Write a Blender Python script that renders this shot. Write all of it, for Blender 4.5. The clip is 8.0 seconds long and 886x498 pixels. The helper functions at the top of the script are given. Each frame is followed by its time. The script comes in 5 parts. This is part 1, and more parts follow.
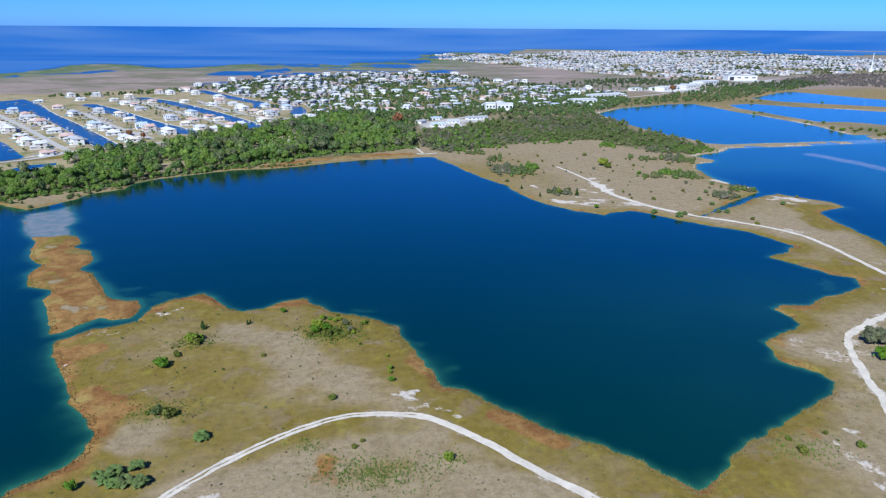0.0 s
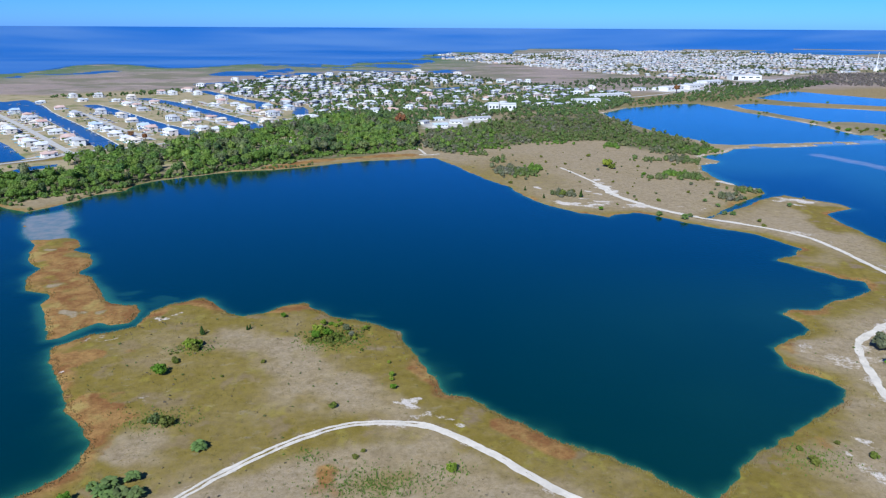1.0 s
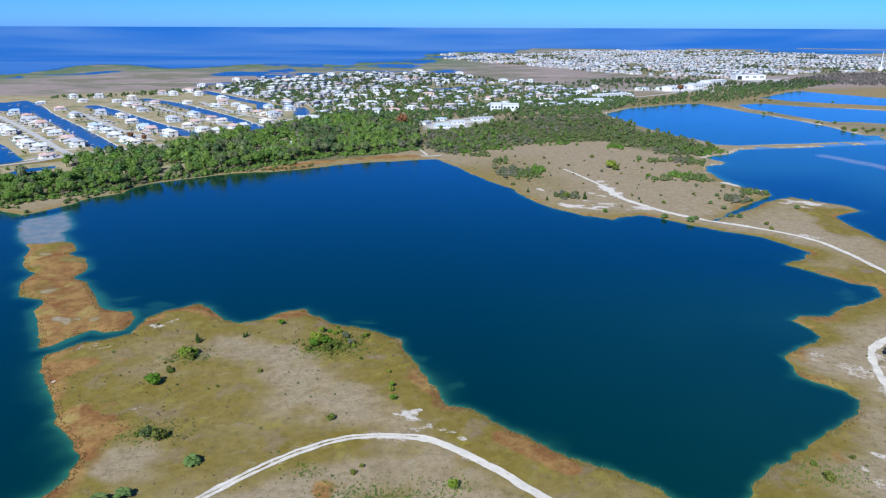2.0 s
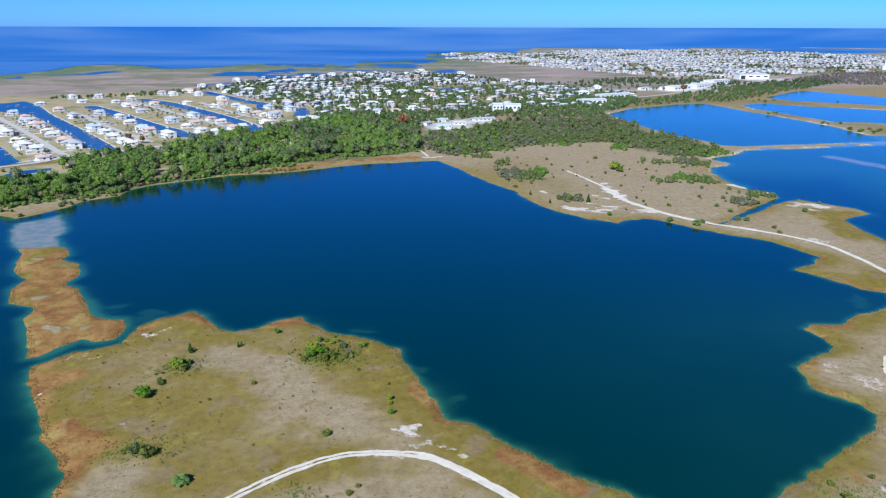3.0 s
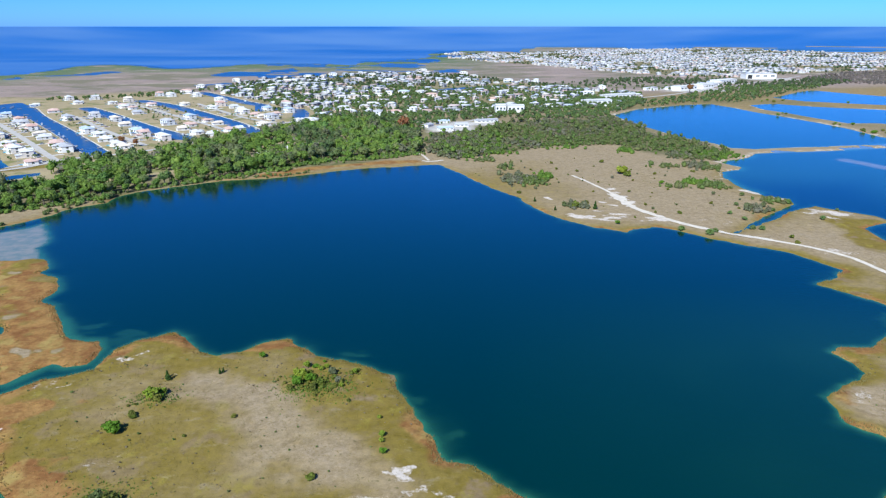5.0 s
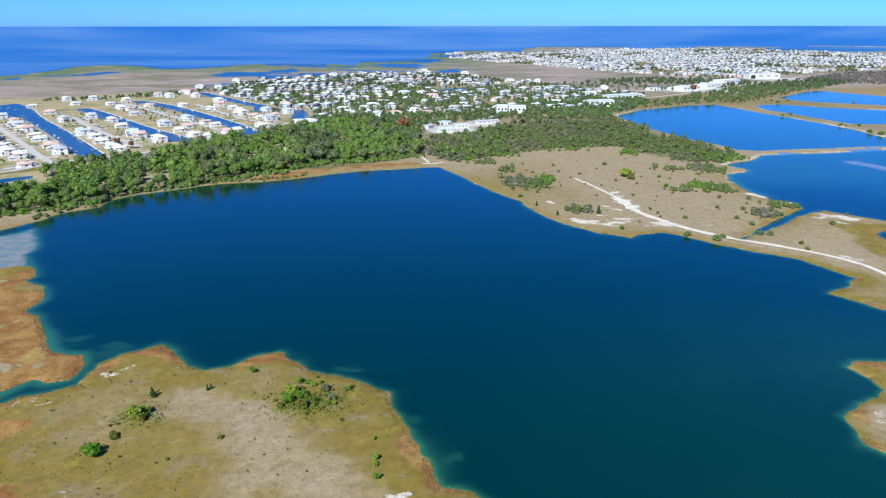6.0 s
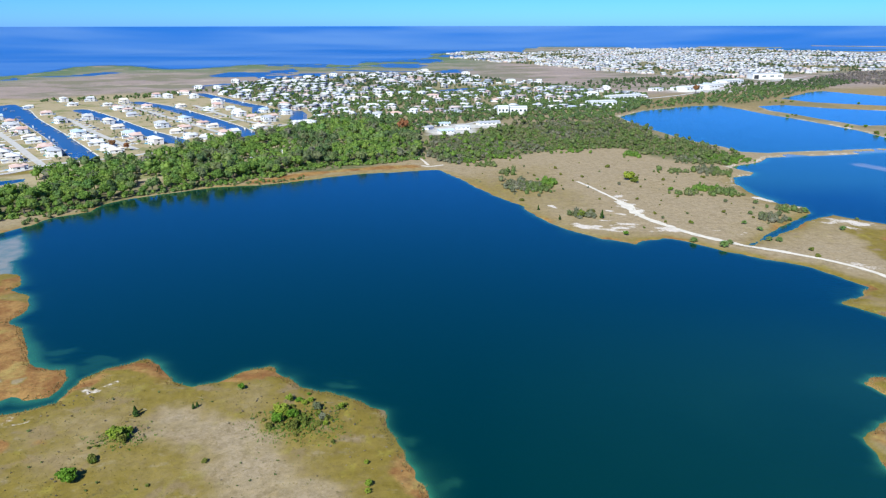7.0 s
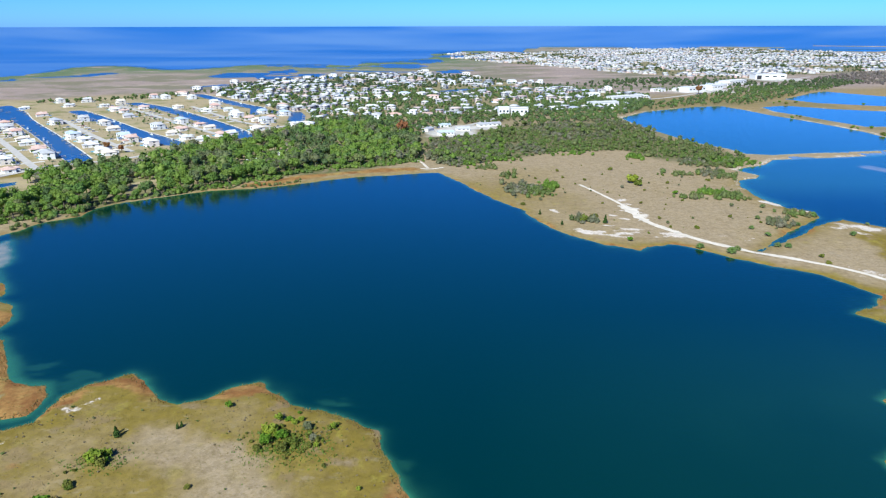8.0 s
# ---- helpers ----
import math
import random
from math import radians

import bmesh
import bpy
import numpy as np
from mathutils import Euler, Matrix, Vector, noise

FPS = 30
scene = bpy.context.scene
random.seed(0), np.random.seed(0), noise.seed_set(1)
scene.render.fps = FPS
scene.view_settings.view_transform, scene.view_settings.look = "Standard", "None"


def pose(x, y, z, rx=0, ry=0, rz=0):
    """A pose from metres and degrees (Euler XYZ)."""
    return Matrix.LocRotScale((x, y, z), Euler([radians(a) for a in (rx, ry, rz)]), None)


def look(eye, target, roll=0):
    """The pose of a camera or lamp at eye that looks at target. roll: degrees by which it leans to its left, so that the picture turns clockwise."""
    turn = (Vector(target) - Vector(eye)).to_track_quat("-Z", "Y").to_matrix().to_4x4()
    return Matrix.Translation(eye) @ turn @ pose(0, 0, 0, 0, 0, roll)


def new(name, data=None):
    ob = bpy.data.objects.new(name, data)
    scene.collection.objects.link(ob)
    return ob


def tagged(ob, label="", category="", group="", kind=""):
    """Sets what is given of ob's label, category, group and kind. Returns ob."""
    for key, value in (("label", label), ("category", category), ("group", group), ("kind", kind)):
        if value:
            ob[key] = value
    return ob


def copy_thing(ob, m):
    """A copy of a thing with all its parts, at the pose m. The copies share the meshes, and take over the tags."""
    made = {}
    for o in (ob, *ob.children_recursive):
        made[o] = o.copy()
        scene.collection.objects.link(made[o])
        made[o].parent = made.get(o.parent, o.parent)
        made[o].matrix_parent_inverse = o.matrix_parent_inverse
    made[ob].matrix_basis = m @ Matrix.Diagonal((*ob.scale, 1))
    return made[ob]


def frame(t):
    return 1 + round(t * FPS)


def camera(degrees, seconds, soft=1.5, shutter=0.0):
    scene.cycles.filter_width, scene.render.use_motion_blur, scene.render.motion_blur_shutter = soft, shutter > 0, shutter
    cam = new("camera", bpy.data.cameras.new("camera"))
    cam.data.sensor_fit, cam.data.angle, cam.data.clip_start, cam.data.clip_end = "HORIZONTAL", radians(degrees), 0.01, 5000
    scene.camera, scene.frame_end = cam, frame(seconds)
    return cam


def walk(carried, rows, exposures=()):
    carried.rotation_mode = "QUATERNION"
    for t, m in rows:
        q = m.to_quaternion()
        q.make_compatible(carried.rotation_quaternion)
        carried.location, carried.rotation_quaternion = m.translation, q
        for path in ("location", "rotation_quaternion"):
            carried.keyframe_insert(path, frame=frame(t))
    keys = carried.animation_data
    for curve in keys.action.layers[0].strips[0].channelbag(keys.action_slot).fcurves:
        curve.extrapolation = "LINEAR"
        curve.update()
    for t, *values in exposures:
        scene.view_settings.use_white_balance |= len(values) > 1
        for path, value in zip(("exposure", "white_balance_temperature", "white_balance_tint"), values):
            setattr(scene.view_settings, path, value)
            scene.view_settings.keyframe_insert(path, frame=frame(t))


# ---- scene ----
cam = camera(66.0, 8.0, soft=1.22)
PATH = [
    (0.0, pose(0.00, 0.00, 120.00, 72.025, -0.355, 0.115)),
    (0.5, pose(0.00, 2.11, 120.21, 72.014, -0.313, 0.238)),
    (1.0, pose(0.05, 4.88, 120.34, 72.002, -0.271, 0.343)),
    (1.5, pose(0.16, 8.24, 120.41, 71.990, -0.230, 0.434)),
    (2.2, pose(0.41, 13.80, 120.47, 71.971, -0.174, 0.545)),
    (3.0, pose(0.83, 21.18, 120.51, 71.947, -0.116, 0.656)),
    (3.5, pose(1.18, 26.23, 120.56, 71.931, -0.083, 0.720)),
    (4.0, pose(1.57, 31.56, 120.61, 71.916, -0.053, 0.782)),
    (4.5, pose(2.01, 37.11, 120.69, 71.901, -0.027, 0.843)),
    (5.2, pose(2.68, 45.16, 120.82, 71.881, 0.005, 0.925)),
    (6.0, pose(3.51, 54.62, 120.97, 71.864, 0.035, 1.015)),
    (6.5, pose(4.02, 60.60, 121.05, 71.858, 0.051, 1.066)),
    (7.0, pose(4.52, 66.61, 121.08, 71.857, 0.067, 1.113)),
    (7.5, pose(4.99, 72.60, 121.06, 71.861, 0.082, 1.151)),
    (8.0, pose(5.41, 78.54, 120.94, 71.873, 0.099, 1.180)),
]
walk(cam, PATH, [(0.0, 0.42, 5640, 4), (3.5, 0.52, 5690, 3), (8.0, 0.73, 6030, 0)])

# ---- light ----
SUN_HIGH, SUN_TURN = 42.0, 203.5
world = bpy.data.worlds.new("sky")
scene.world = world
world.use_nodes = True
wt = world.node_tree
sky = wt.nodes.new("ShaderNodeTexSky")
sky.sky_type = "NISHITA"
sky.sun_disc = False
sky.sun_elevation = radians(SUN_HIGH)
sky.sun_rotation = radians(SUN_TURN)
sky.altitude = 100
sky.air_density = 0.45
sky.dust_density = 0.55
sky.ozone_density = 4.0
richer = wt.nodes.new("ShaderNodeHueSaturation")
richer.inputs["Saturation"].default_value = 1.22
wt.links.new(sky.outputs[0], richer.inputs["Color"])
tinted = wt.nodes.new("ShaderNodeMix")
tinted.data_type, tinted.blend_type = "RGBA", "MULTIPLY"
tinted.inputs[0].default_value = 1.0
tinted.inputs[7].default_value = (0.62, 0.92, 1.52, 1)
wt.links.new(richer.outputs[0], tinted.inputs[6])
wt.links.new(tinted.outputs[2], wt.nodes["Background"].inputs[0])
wt.nodes["Background"].inputs[1].default_value = 0.092
sun_data = bpy.data.lights.new("sun", "SUN")
sun_data.energy = 4.6
sun_data.angle = radians(0.5)
sun_data.color = (1.0, 0.95, 0.86)
sun = new("sun", sun_data)
sun_way = Vector((math.sin(radians(SUN_TURN)) * math.cos(radians(SUN_HIGH)), math.cos(radians(SUN_TURN)) * math.cos(radians(SUN_HIGH)), math.sin(radians(SUN_HIGH))))
sun.matrix_world = look(sun_way * 300, (0, 0, 0))


# ---- materials ----
def wire(name):
    m = bpy.data.materials.new(name)
    m.use_nodes = True
    return m, m.node_tree, m.node_tree.nodes["Principled BSDF"]


def put(nt, node, slot, value):
    """Link a socket, or set a number or a colour."""
    if isinstance(value, bpy.types.NodeSocket):
        nt.links.new(value, node.inputs[slot])
    elif isinstance(value, tuple) and len(value) == 3:
        node.inputs[slot].default_value = (*value, 1)
    else:
        node.inputs[slot].default_value = value


def grain(nt, scale, detail=4.0, rough=0.55, stretch=None):
    n = nt.nodes.new("ShaderNodeTexNoise")
    n.inputs["Scale"].default_value, n.inputs["Detail"].default_value, n.inputs["Roughness"].default_value = scale, detail, rough
    g = nt.nodes.new("ShaderNodeNewGeometry")
    if stretch:
        mp = nt.nodes.new("ShaderNodeMapping")
        mp.inputs["Scale"].default_value = stretch
        nt.links.new(g.outputs["Position"], mp.inputs["Vector"])
        nt.links.new(mp.outputs[0], n.inputs["Vector"])
    else:
        nt.links.new(g.outputs["Position"], n.inputs["Vector"])
    return n.outputs["Fac"]


def steps(nt, fac, low, high, to_low=0.0, to_high=1.0):
    n = nt.nodes.new("ShaderNodeMapRange")
    n.interpolation_type = "SMOOTHSTEP"
    put(nt, n, 0, fac)
    for i, v in enumerate((low, high, to_low, to_high)):
        n.inputs[i + 1].default_value = v
    return n.outputs[0]


def blend(nt, fac, a, b, how="MIX"):
    n = nt.nodes.new("ShaderNodeMix")
    n.data_type, n.blend_type = "RGBA", how
    put(nt, n, 0, fac)
    put(nt, n, 6, a)
    put(nt, n, 7, b)
    return n.outputs[2]


def calc(nt, how, a, b=0.0):
    n = nt.nodes.new("ShaderNodeMath")
    n.operation = how
    put(nt, n, 0, a)
    put(nt, n, 1, b)
    return n.outputs[0]


def attr(nt, name):
    n = nt.nodes.new("ShaderNodeAttribute")
    n.attribute_name = name
    s = nt.nodes.new("ShaderNodeSeparateColor")
    nt.links.new(n.outputs["Color"], s.inputs[0])
    return s.outputs[0], s.outputs[1], s.outputs[2], n.outputs["Alpha"]


def ramp(nt, fac, *stops):
    n = nt.nodes.new("ShaderNodeValToRGB")
    e = n.color_ramp.elements
    while len(e) < len(stops):
        e.new(0.5)
    for k, (at, c) in zip(e, stops):
        k.position, k.color = at, (*c, 1)
    put(nt, n, 0, fac)
    return n.outputs[0]


def bump(nt, bsdf, height, strength, distance):
    n = nt.nodes.new("ShaderNodeBump")
    n.inputs["Strength"].default_value, n.inputs["Distance"].default_value = strength, distance
    put(nt, n, "Height", height)
    nt.links.new(n.outputs[0], bsdf.inputs["Normal"])


def ground_material():
    m, nt, b = wire("ground")
    reed, green, sand, marsh = attr(nt, "zone")
    lawn, built, wood, bare = attr(nt, "zone2")
    big, mid, fine, tiny = grain(nt, 0.03), grain(nt, 0.14), grain(nt, 0.9, 5, 0.7), grain(nt, 3.5, 4, 0.75)
    c = blend(nt, steps(nt, mid, 0.35, 0.65), (0.288, 0.220, 0.112), (0.236, 0.173, 0.072))
    c = blend(nt, calc(nt, "MULTIPLY", bare, steps(nt, fine, 0.0, 0.9)), c, (0.335, 0.264, 0.182))
    olive = blend(nt, steps(nt, mid, 0.35, 0.65), (0.183, 0.136, 0.025), (0.210, 0.157, 0.037))
    c = blend(nt, steps(nt, calc(nt, "ADD", calc(nt, "MULTIPLY", fine, 0.5), green), 0.42, 0.95), c, olive)
    c = blend(nt, calc(nt, "MULTIPLY", green, steps(nt, grain(nt, 0.07, 4, 0.6), 0.55, 0.66, 0.0, 0.75)), c, (0.23, 0.165, 0.115))
    c = blend(nt, calc(nt, "MULTIPLY", green, steps(nt, grain(nt, 0.09, 4, 0.65, (1.3, 0.8, 1)), 0.56, 0.68, 0.0, 0.8)), c, (0.27, 0.225, 0.04))
    c = blend(nt, steps(nt, grain(nt, 0.55, 3, 0.5), 0.66, 0.74, 0.0, 0.6), c, (0.09, 0.085, 0.03))
    c = blend(nt, steps(nt, grain(nt, 0.22, 6, 0.7), 0.50, 0.72, 0.0, 0.45), c, (0.165, 0.120, 0.058))
    c = blend(nt, steps(nt, grain(nt, 0.16, 5, 0.7, (0.8, 1.3, 1)), 0.56, 0.74, 0.0, 0.4), c, (0.33, 0.275, 0.19))
    rust = blend(nt, steps(nt, grain(nt, 0.055, 4, 0.6), 0.52, 0.66), blend(nt, steps(nt, calc(nt, "ADD", calc(nt, "MULTIPLY", fine, 0.3), calc(nt, "MULTIPLY", grain(nt, 0.09, 4, 0.6), 0.7)), 0.38, 0.62), (0.200, 0.092, 0.031), (0.31, 0.18, 0.06)), (0.33, 0.235, 0.075))
    c = blend(nt, steps(nt, calc(nt, "ADD", calc(nt, "MULTIPLY", mid, 0.6), reed), 0.55, 0.95), c, rust)
    streak = grain(nt, 0.005, 6, 0.68, (1, 1.5, 1))
    mud = blend(nt, steps(nt, streak, 0.44, 0.58), (0.29, 0.228, 0.195), (0.19, 0.172, 0.115))
    mud = blend(nt, steps(nt, grain(nt, 0.008, 5, 0.65, (1, 1.8, 1)), 0.52, 0.72), mud, (0.42, 0.335, 0.275))
    mud = blend(nt, steps(nt, grain(nt, 0.011, 6, 0.7, (1, 2.6, 1)), 0.60, 0.70, 0.0, 0.8), mud, (0.11, 0.115, 0.085))
    mud = blend(nt, calc(nt, "MULTIPLY", bare, steps(nt, grain(nt, 0.015, 5, 0.7), 0.34, 0.50)), mud, (0.105, 0.155, 0.070))
    c = blend(nt, marsh, c, mud)
    turf = blend(nt, steps(nt, big, 0.50, 0.66), (0.345, 0.28, 0.165), (0.20, 0.195, 0.08))
    c = blend(nt, lawn, c, turf)
    c = blend(nt, wood, c, blend(nt, steps(nt, mid, 0.4, 0.6), (0.11, 0.12, 0.045), (0.19, 0.158, 0.09)))
    c = blend(nt, built, c, blend(nt, steps(nt, mid, 0.4, 0.6), (0.55, 0.51, 0.46), (0.42, 0.40, 0.37)))
    c = blend(nt, steps(nt, calc(nt, "ADD", calc(nt, "MULTIPLY", calc(nt, "ADD", mid, fine), 0.75), calc(nt, "MULTIPLY", sand, 0.6)), 1.04, 1.3), c, (0.58, 0.51, 0.44))
    c = blend(nt, 1.0, c, ramp(nt, fine, (0.2, (0.88, 0.87, 0.84)), (0.5, (1, 1, 1)), (0.8, (1.12, 1.11, 1.09))), "MULTIPLY")
    c = blend(nt, 1.0, c, ramp(nt, tiny, (0.25, (0.82, 0.82, 0.8)), (0.55, (1, 1, 1)), (0.8, (1.14, 1.14, 1.12))), "MULTIPLY")
    c = blend(nt, 1.0, c, ramp(nt, grain(nt, 0.35, 4, 0.7), (0.3, (0.80, 0.79, 0.75)), (0.5, (1, 1, 1)), (0.72, (1.16, 1.14, 1.09))), "MULTIPLY")
    put(nt, b, "Base Color", c)
    b.inputs["Roughness"].default_value = 0.95
    b.inputs["Specular IOR Level"].default_value = 0.1
    bump(nt, b, calc(nt, "ADD", fine, calc(nt, "MULTIPLY", tiny, 0.5)), 0.5, 0.3)
    return m


def water_material():
    m, nt, b = wire("water")
    shallow, sea, flat, _ = attr(nt, "wet")
    c = blend(nt, shallow, (0.001, 0.0225, 0.0135), (0.034, 0.148, 0.070))
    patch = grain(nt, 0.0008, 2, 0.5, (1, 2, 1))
    # sky reflected by the rough sea is put into this base blue; specular stays low
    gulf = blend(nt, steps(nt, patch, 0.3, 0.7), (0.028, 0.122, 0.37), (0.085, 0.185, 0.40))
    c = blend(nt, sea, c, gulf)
    c = blend(nt, flat, c, blend(nt, steps(nt, grain(nt, 0.12), 0.35, 0.65), (0.20, 0.225, 0.19), (0.33, 0.285, 0.225)))
    put(nt, b, "Base Color", c)
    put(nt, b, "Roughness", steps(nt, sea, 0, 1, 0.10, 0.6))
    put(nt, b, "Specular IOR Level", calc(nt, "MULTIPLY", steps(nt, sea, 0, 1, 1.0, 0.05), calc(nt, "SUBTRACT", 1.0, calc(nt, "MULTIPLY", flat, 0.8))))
    b.inputs["Specular Tint"].default_value = (0.5, 0.9, 1.0, 1)
    b.inputs["IOR"].default_value = 1.5
    bump(nt, b, calc(nt, "ADD", grain(nt, 0.35, 3, 0.5, (1, 1.6, 1)), calc(nt, "MULTIPLY", grain(nt, 1.4, 2), 0.3)), 0.16, 0.5)
    return m


def leaf_material(name, *tones):
    """Foliage whose tone varies from plant to plant and from clump to clump."""
    m, nt, b = wire(name)
    info = nt.nodes.new("ShaderNodeObjectInfo")
    geo = nt.nodes.new("ShaderNodeNewGeometry")
    tint = attr(nt, "tint")[0]
    f = calc(nt, "FRACT", calc(nt, "ADD", info.outputs["Random"], tint))
    c = ramp(nt, f, *[(i / max(1, len(tones) - 1), t) for i, t in enumerate(tones)])
    c = blend(nt, 1.0, c, ramp(nt, geo.outputs["Random Per Island"], (0.0, (0.78, 0.80, 0.72)), (0.5, (1, 1, 1)), (1.0, (1.2, 1.18, 1.08))), "MULTIPLY")
    put(nt, b, "Base Color", c)
    b.inputs["Roughness"].default_value = 0.75
    b.inputs["Specular IOR Level"].default_value = 0.2
    thin, both = nt.nodes.new("ShaderNodeBsdfTranslucent"), nt.nodes.new("ShaderNodeMixShader")
    put(nt, thin, "Color", blend(nt, 1.0, c, (1.25, 1.35, 0.8), "MULTIPLY"))
    both.inputs[0].default_value = 0.36
    nt.links.new(b.outputs[0], both.inputs[1])
    nt.links.new(thin.outputs[0], both.inputs[2])
    nt.links.new(both.outputs[0], nt.nodes["Material Output"].inputs["Surface"])
    return m


def plain_material(name, tones, rough=0.7, metal=0.0, fleck=0.12, scale=0.8):
    """Paint, plaster, sheet or stone: a tone by the object, with stains and fine grain."""
    m, nt, b = wire(name)
    info = nt.nodes.new("ShaderNodeObjectInfo")
    tint = attr(nt, "tint")[0]
    f = calc(nt, "FRACT", calc(nt, "ADD", info.outputs["Random"], tint))
    c = ramp(nt, f, *[(i / max(1, len(tones) - 1), t) for i, t in enumerate(tones)]) if len(tones) > 1 else tones[0]
    lo, hi = 1 - fleck, 1 + fleck * 0.5
    c = blend(nt, 1.0, c, ramp(nt, grain(nt, scale, 5, 0.65), (0.3, (lo, lo, lo * 0.98)), (0.7, (hi, hi, hi))), "MULTIPLY")
    put(nt, b, "Base Color", c)
    b.inputs["Roughness"].default_value = rough
    b.inputs["Metallic"].default_value = metal
    return m


M_GROUND, M_WATER = ground_material(), water_material()
M_OAK = leaf_material("oak_leaves", (0.120, 0.195, 0.039), (0.168, 0.262, 0.049), (0.226, 0.299, 0.067), (0.137, 0.234, 0.063), (0.220, 0.242, 0.102))
M_LIME = leaf_material("lime_leaves", (0.27, 0.31, 0.04), (0.20, 0.27, 0.03))
M_GREY = leaf_material("grey_scrub_leaves", (0.188, 0.185, 0.125), (0.135, 0.157, 0.074), (0.230, 0.213, 0.162), (0.125, 0.168, 0.053))
M_TWIG = leaf_material("dry_twigs", (0.24, 0.19, 0.13), (0.20, 0.16, 0.12), (0.28, 0.23, 0.17))
M_MAUVE = leaf_material("bare_twigs", (0.21, 0.175, 0.17), (0.17, 0.15, 0.14), (0.24, 0.20, 0.19))
M_SHRUB = leaf_material("shrub_leaves", (0.127, 0.144, 0.030), (0.172, 0.178, 0.035), (0.138, 0.184, 0.030))
M_CEDAR = leaf_material("cedar_leaves", (0.045, 0.085, 0.018), (0.06, 0.11, 0.02))
M_PALM = leaf_material("palm_fronds", (0.13, 0.20, 0.065), (0.16, 0.24, 0.07), (0.15, 0.19, 0.07))
M_STRAW = leaf_material("straw_reed_blades", (0.31, 0.265, 0.13), (0.24, 0.21, 0.075), (0.29, 0.225, 0.10), (0.25, 0.215, 0.085))
M_BOAT = plain_material("boat_gelcoat", [(0.80, 0.80, 0.80), (0.75, 0.76, 0.78), (0.20, 0.28, 0.42)], 0.3, fleck=0.05)
M_CONCRETE = plain_material("driveway_concrete", [(0.62, 0.59, 0.55), (0.55, 0.52, 0.48)], 0.9, fleck=0.15)
M_CAR = plain_material("car_paint", [(0.70, 0.70, 0.70), (0.08, 0.08, 0.09), (0.35, 0.05, 0.04), (0.30, 0.32, 0.35), (0.06, 0.12, 0.25)], 0.25, fleck=0.03)
M_TYRE = plain_material("tyre_rubber", [(0.03, 0.03, 0.03)], 0.9)
M_PINE = leaf_material("pine_needles", (0.093, 0.145, 0.057), (0.129, 0.179, 0.070), (0.194, 0.207, 0.108))
M_BRIGHT = leaf_material("bright_leaves", (0.12, 0.22, 0.02), (0.14, 0.25, 0.025))
M_FRESH = leaf_material("fresh_leaves", (0.13, 0.22, 0.035), (0.165, 0.255, 0.045), (0.115, 0.20, 0.04))
M_BRUSH = leaf_material("brush_leaves", (0.116, 0.165, 0.051), (0.152, 0.201, 0.059), (0.183, 0.201, 0.085), (0.128, 0.195, 0.051), (0.207, 0.201, 0.104))
M_TOWN = leaf_material("garden_leaves", (0.090, 0.146, 0.053), (0.126, 0.186, 0.060), (0.150, 0.210, 0.066), (0.102, 0.156, 0.072), (0.180, 0.204, 0.090))
M_FAR_LEAF = leaf_material("far_tree_leaves", (0.070, 0.105, 0.050), (0.092, 0.132, 0.056), (0.112, 0.142, 0.072), (0.085, 0.120, 0.065))
M_RUST = leaf_material("dead_red_leaves", (0.29, 0.125, 0.06), (0.25, 0.13, 0.055))
M_BARK = plain_material("bark", [(0.16, 0.12, 0.085), (0.12, 0.10, 0.08)], 0.9, fleck=0.35, scale=3)
M_REED = leaf_material("reed_blades", (0.232, 0.118, 0.042), (0.288, 0.190, 0.076), (0.250, 0.196, 0.080), (0.270, 0.150, 0.060), (0.270, 0.224, 0.10))
M_GRASS = leaf_material("dry_grass_blades", (0.27, 0.21, 0.08), (0.19, 0.155, 0.035), (0.29, 0.23, 0.11), (0.16, 0.15, 0.03))
M_SAND = plain_material("track_sand", [(0.62, 0.55, 0.45)], 0.95, fleck=0.22, scale=0.25)
M_STREET = plain_material("street_asphalt", [(0.46, 0.43, 0.39)], 0.9, fleck=0.2, scale=0.2)
M_WALL = plain_material("house_plaster", [(0.74, 0.72, 0.69), (0.76, 0.75, 0.72), (0.68, 0.60, 0.52), (0.66, 0.68, 0.70), (0.72, 0.64, 0.60)], 0.8)
M_ROOFS = [plain_material("roof_white", [(0.66, 0.65, 0.63), (0.50, 0.50, 0.50), (0.72, 0.71, 0.69)], 0.6), plain_material("roof_cream", [(0.62, 0.54, 0.44), (0.68, 0.60, 0.50)], 0.8),
           plain_material("roof_grey", [(0.36, 0.37, 0.40), (0.46, 0.45, 0.45)], 0.8), plain_material("roof_terracotta", [(0.52, 0.33, 0.27), (0.58, 0.42, 0.36)], 0.8),
           plain_material("roof_blue", [(0.42, 0.50, 0.62), (0.50, 0.58, 0.66)], 0.5)]
M_GLASS = plain_material("window_glass", [(0.03, 0.04, 0.05)], 0.08, fleck=0.0)
M_POOL = plain_material("pool_water", [(0.10, 0.38, 0.42)], 0.1, fleck=0.05)
M_TRIM = plain_material("white_trim", [(0.72, 0.71, 0.69)], 0.5)
M_DOOR = plain_material("door_paint", [(0.25, 0.16, 0.10), (0.50, 0.50, 0.50), (0.14, 0.20, 0.26)], 0.5)
# near black: painted shade of openings on closed walls, and the boat engines
M_DARK = plain_material("opening_shade_and_engine", [(0.02, 0.02, 0.025)], 0.8)
M_WOOD = plain_material("grey_planks", [(0.36, 0.31, 0.26), (0.44, 0.40, 0.35)], 0.85, fleck=0.3, scale=2)
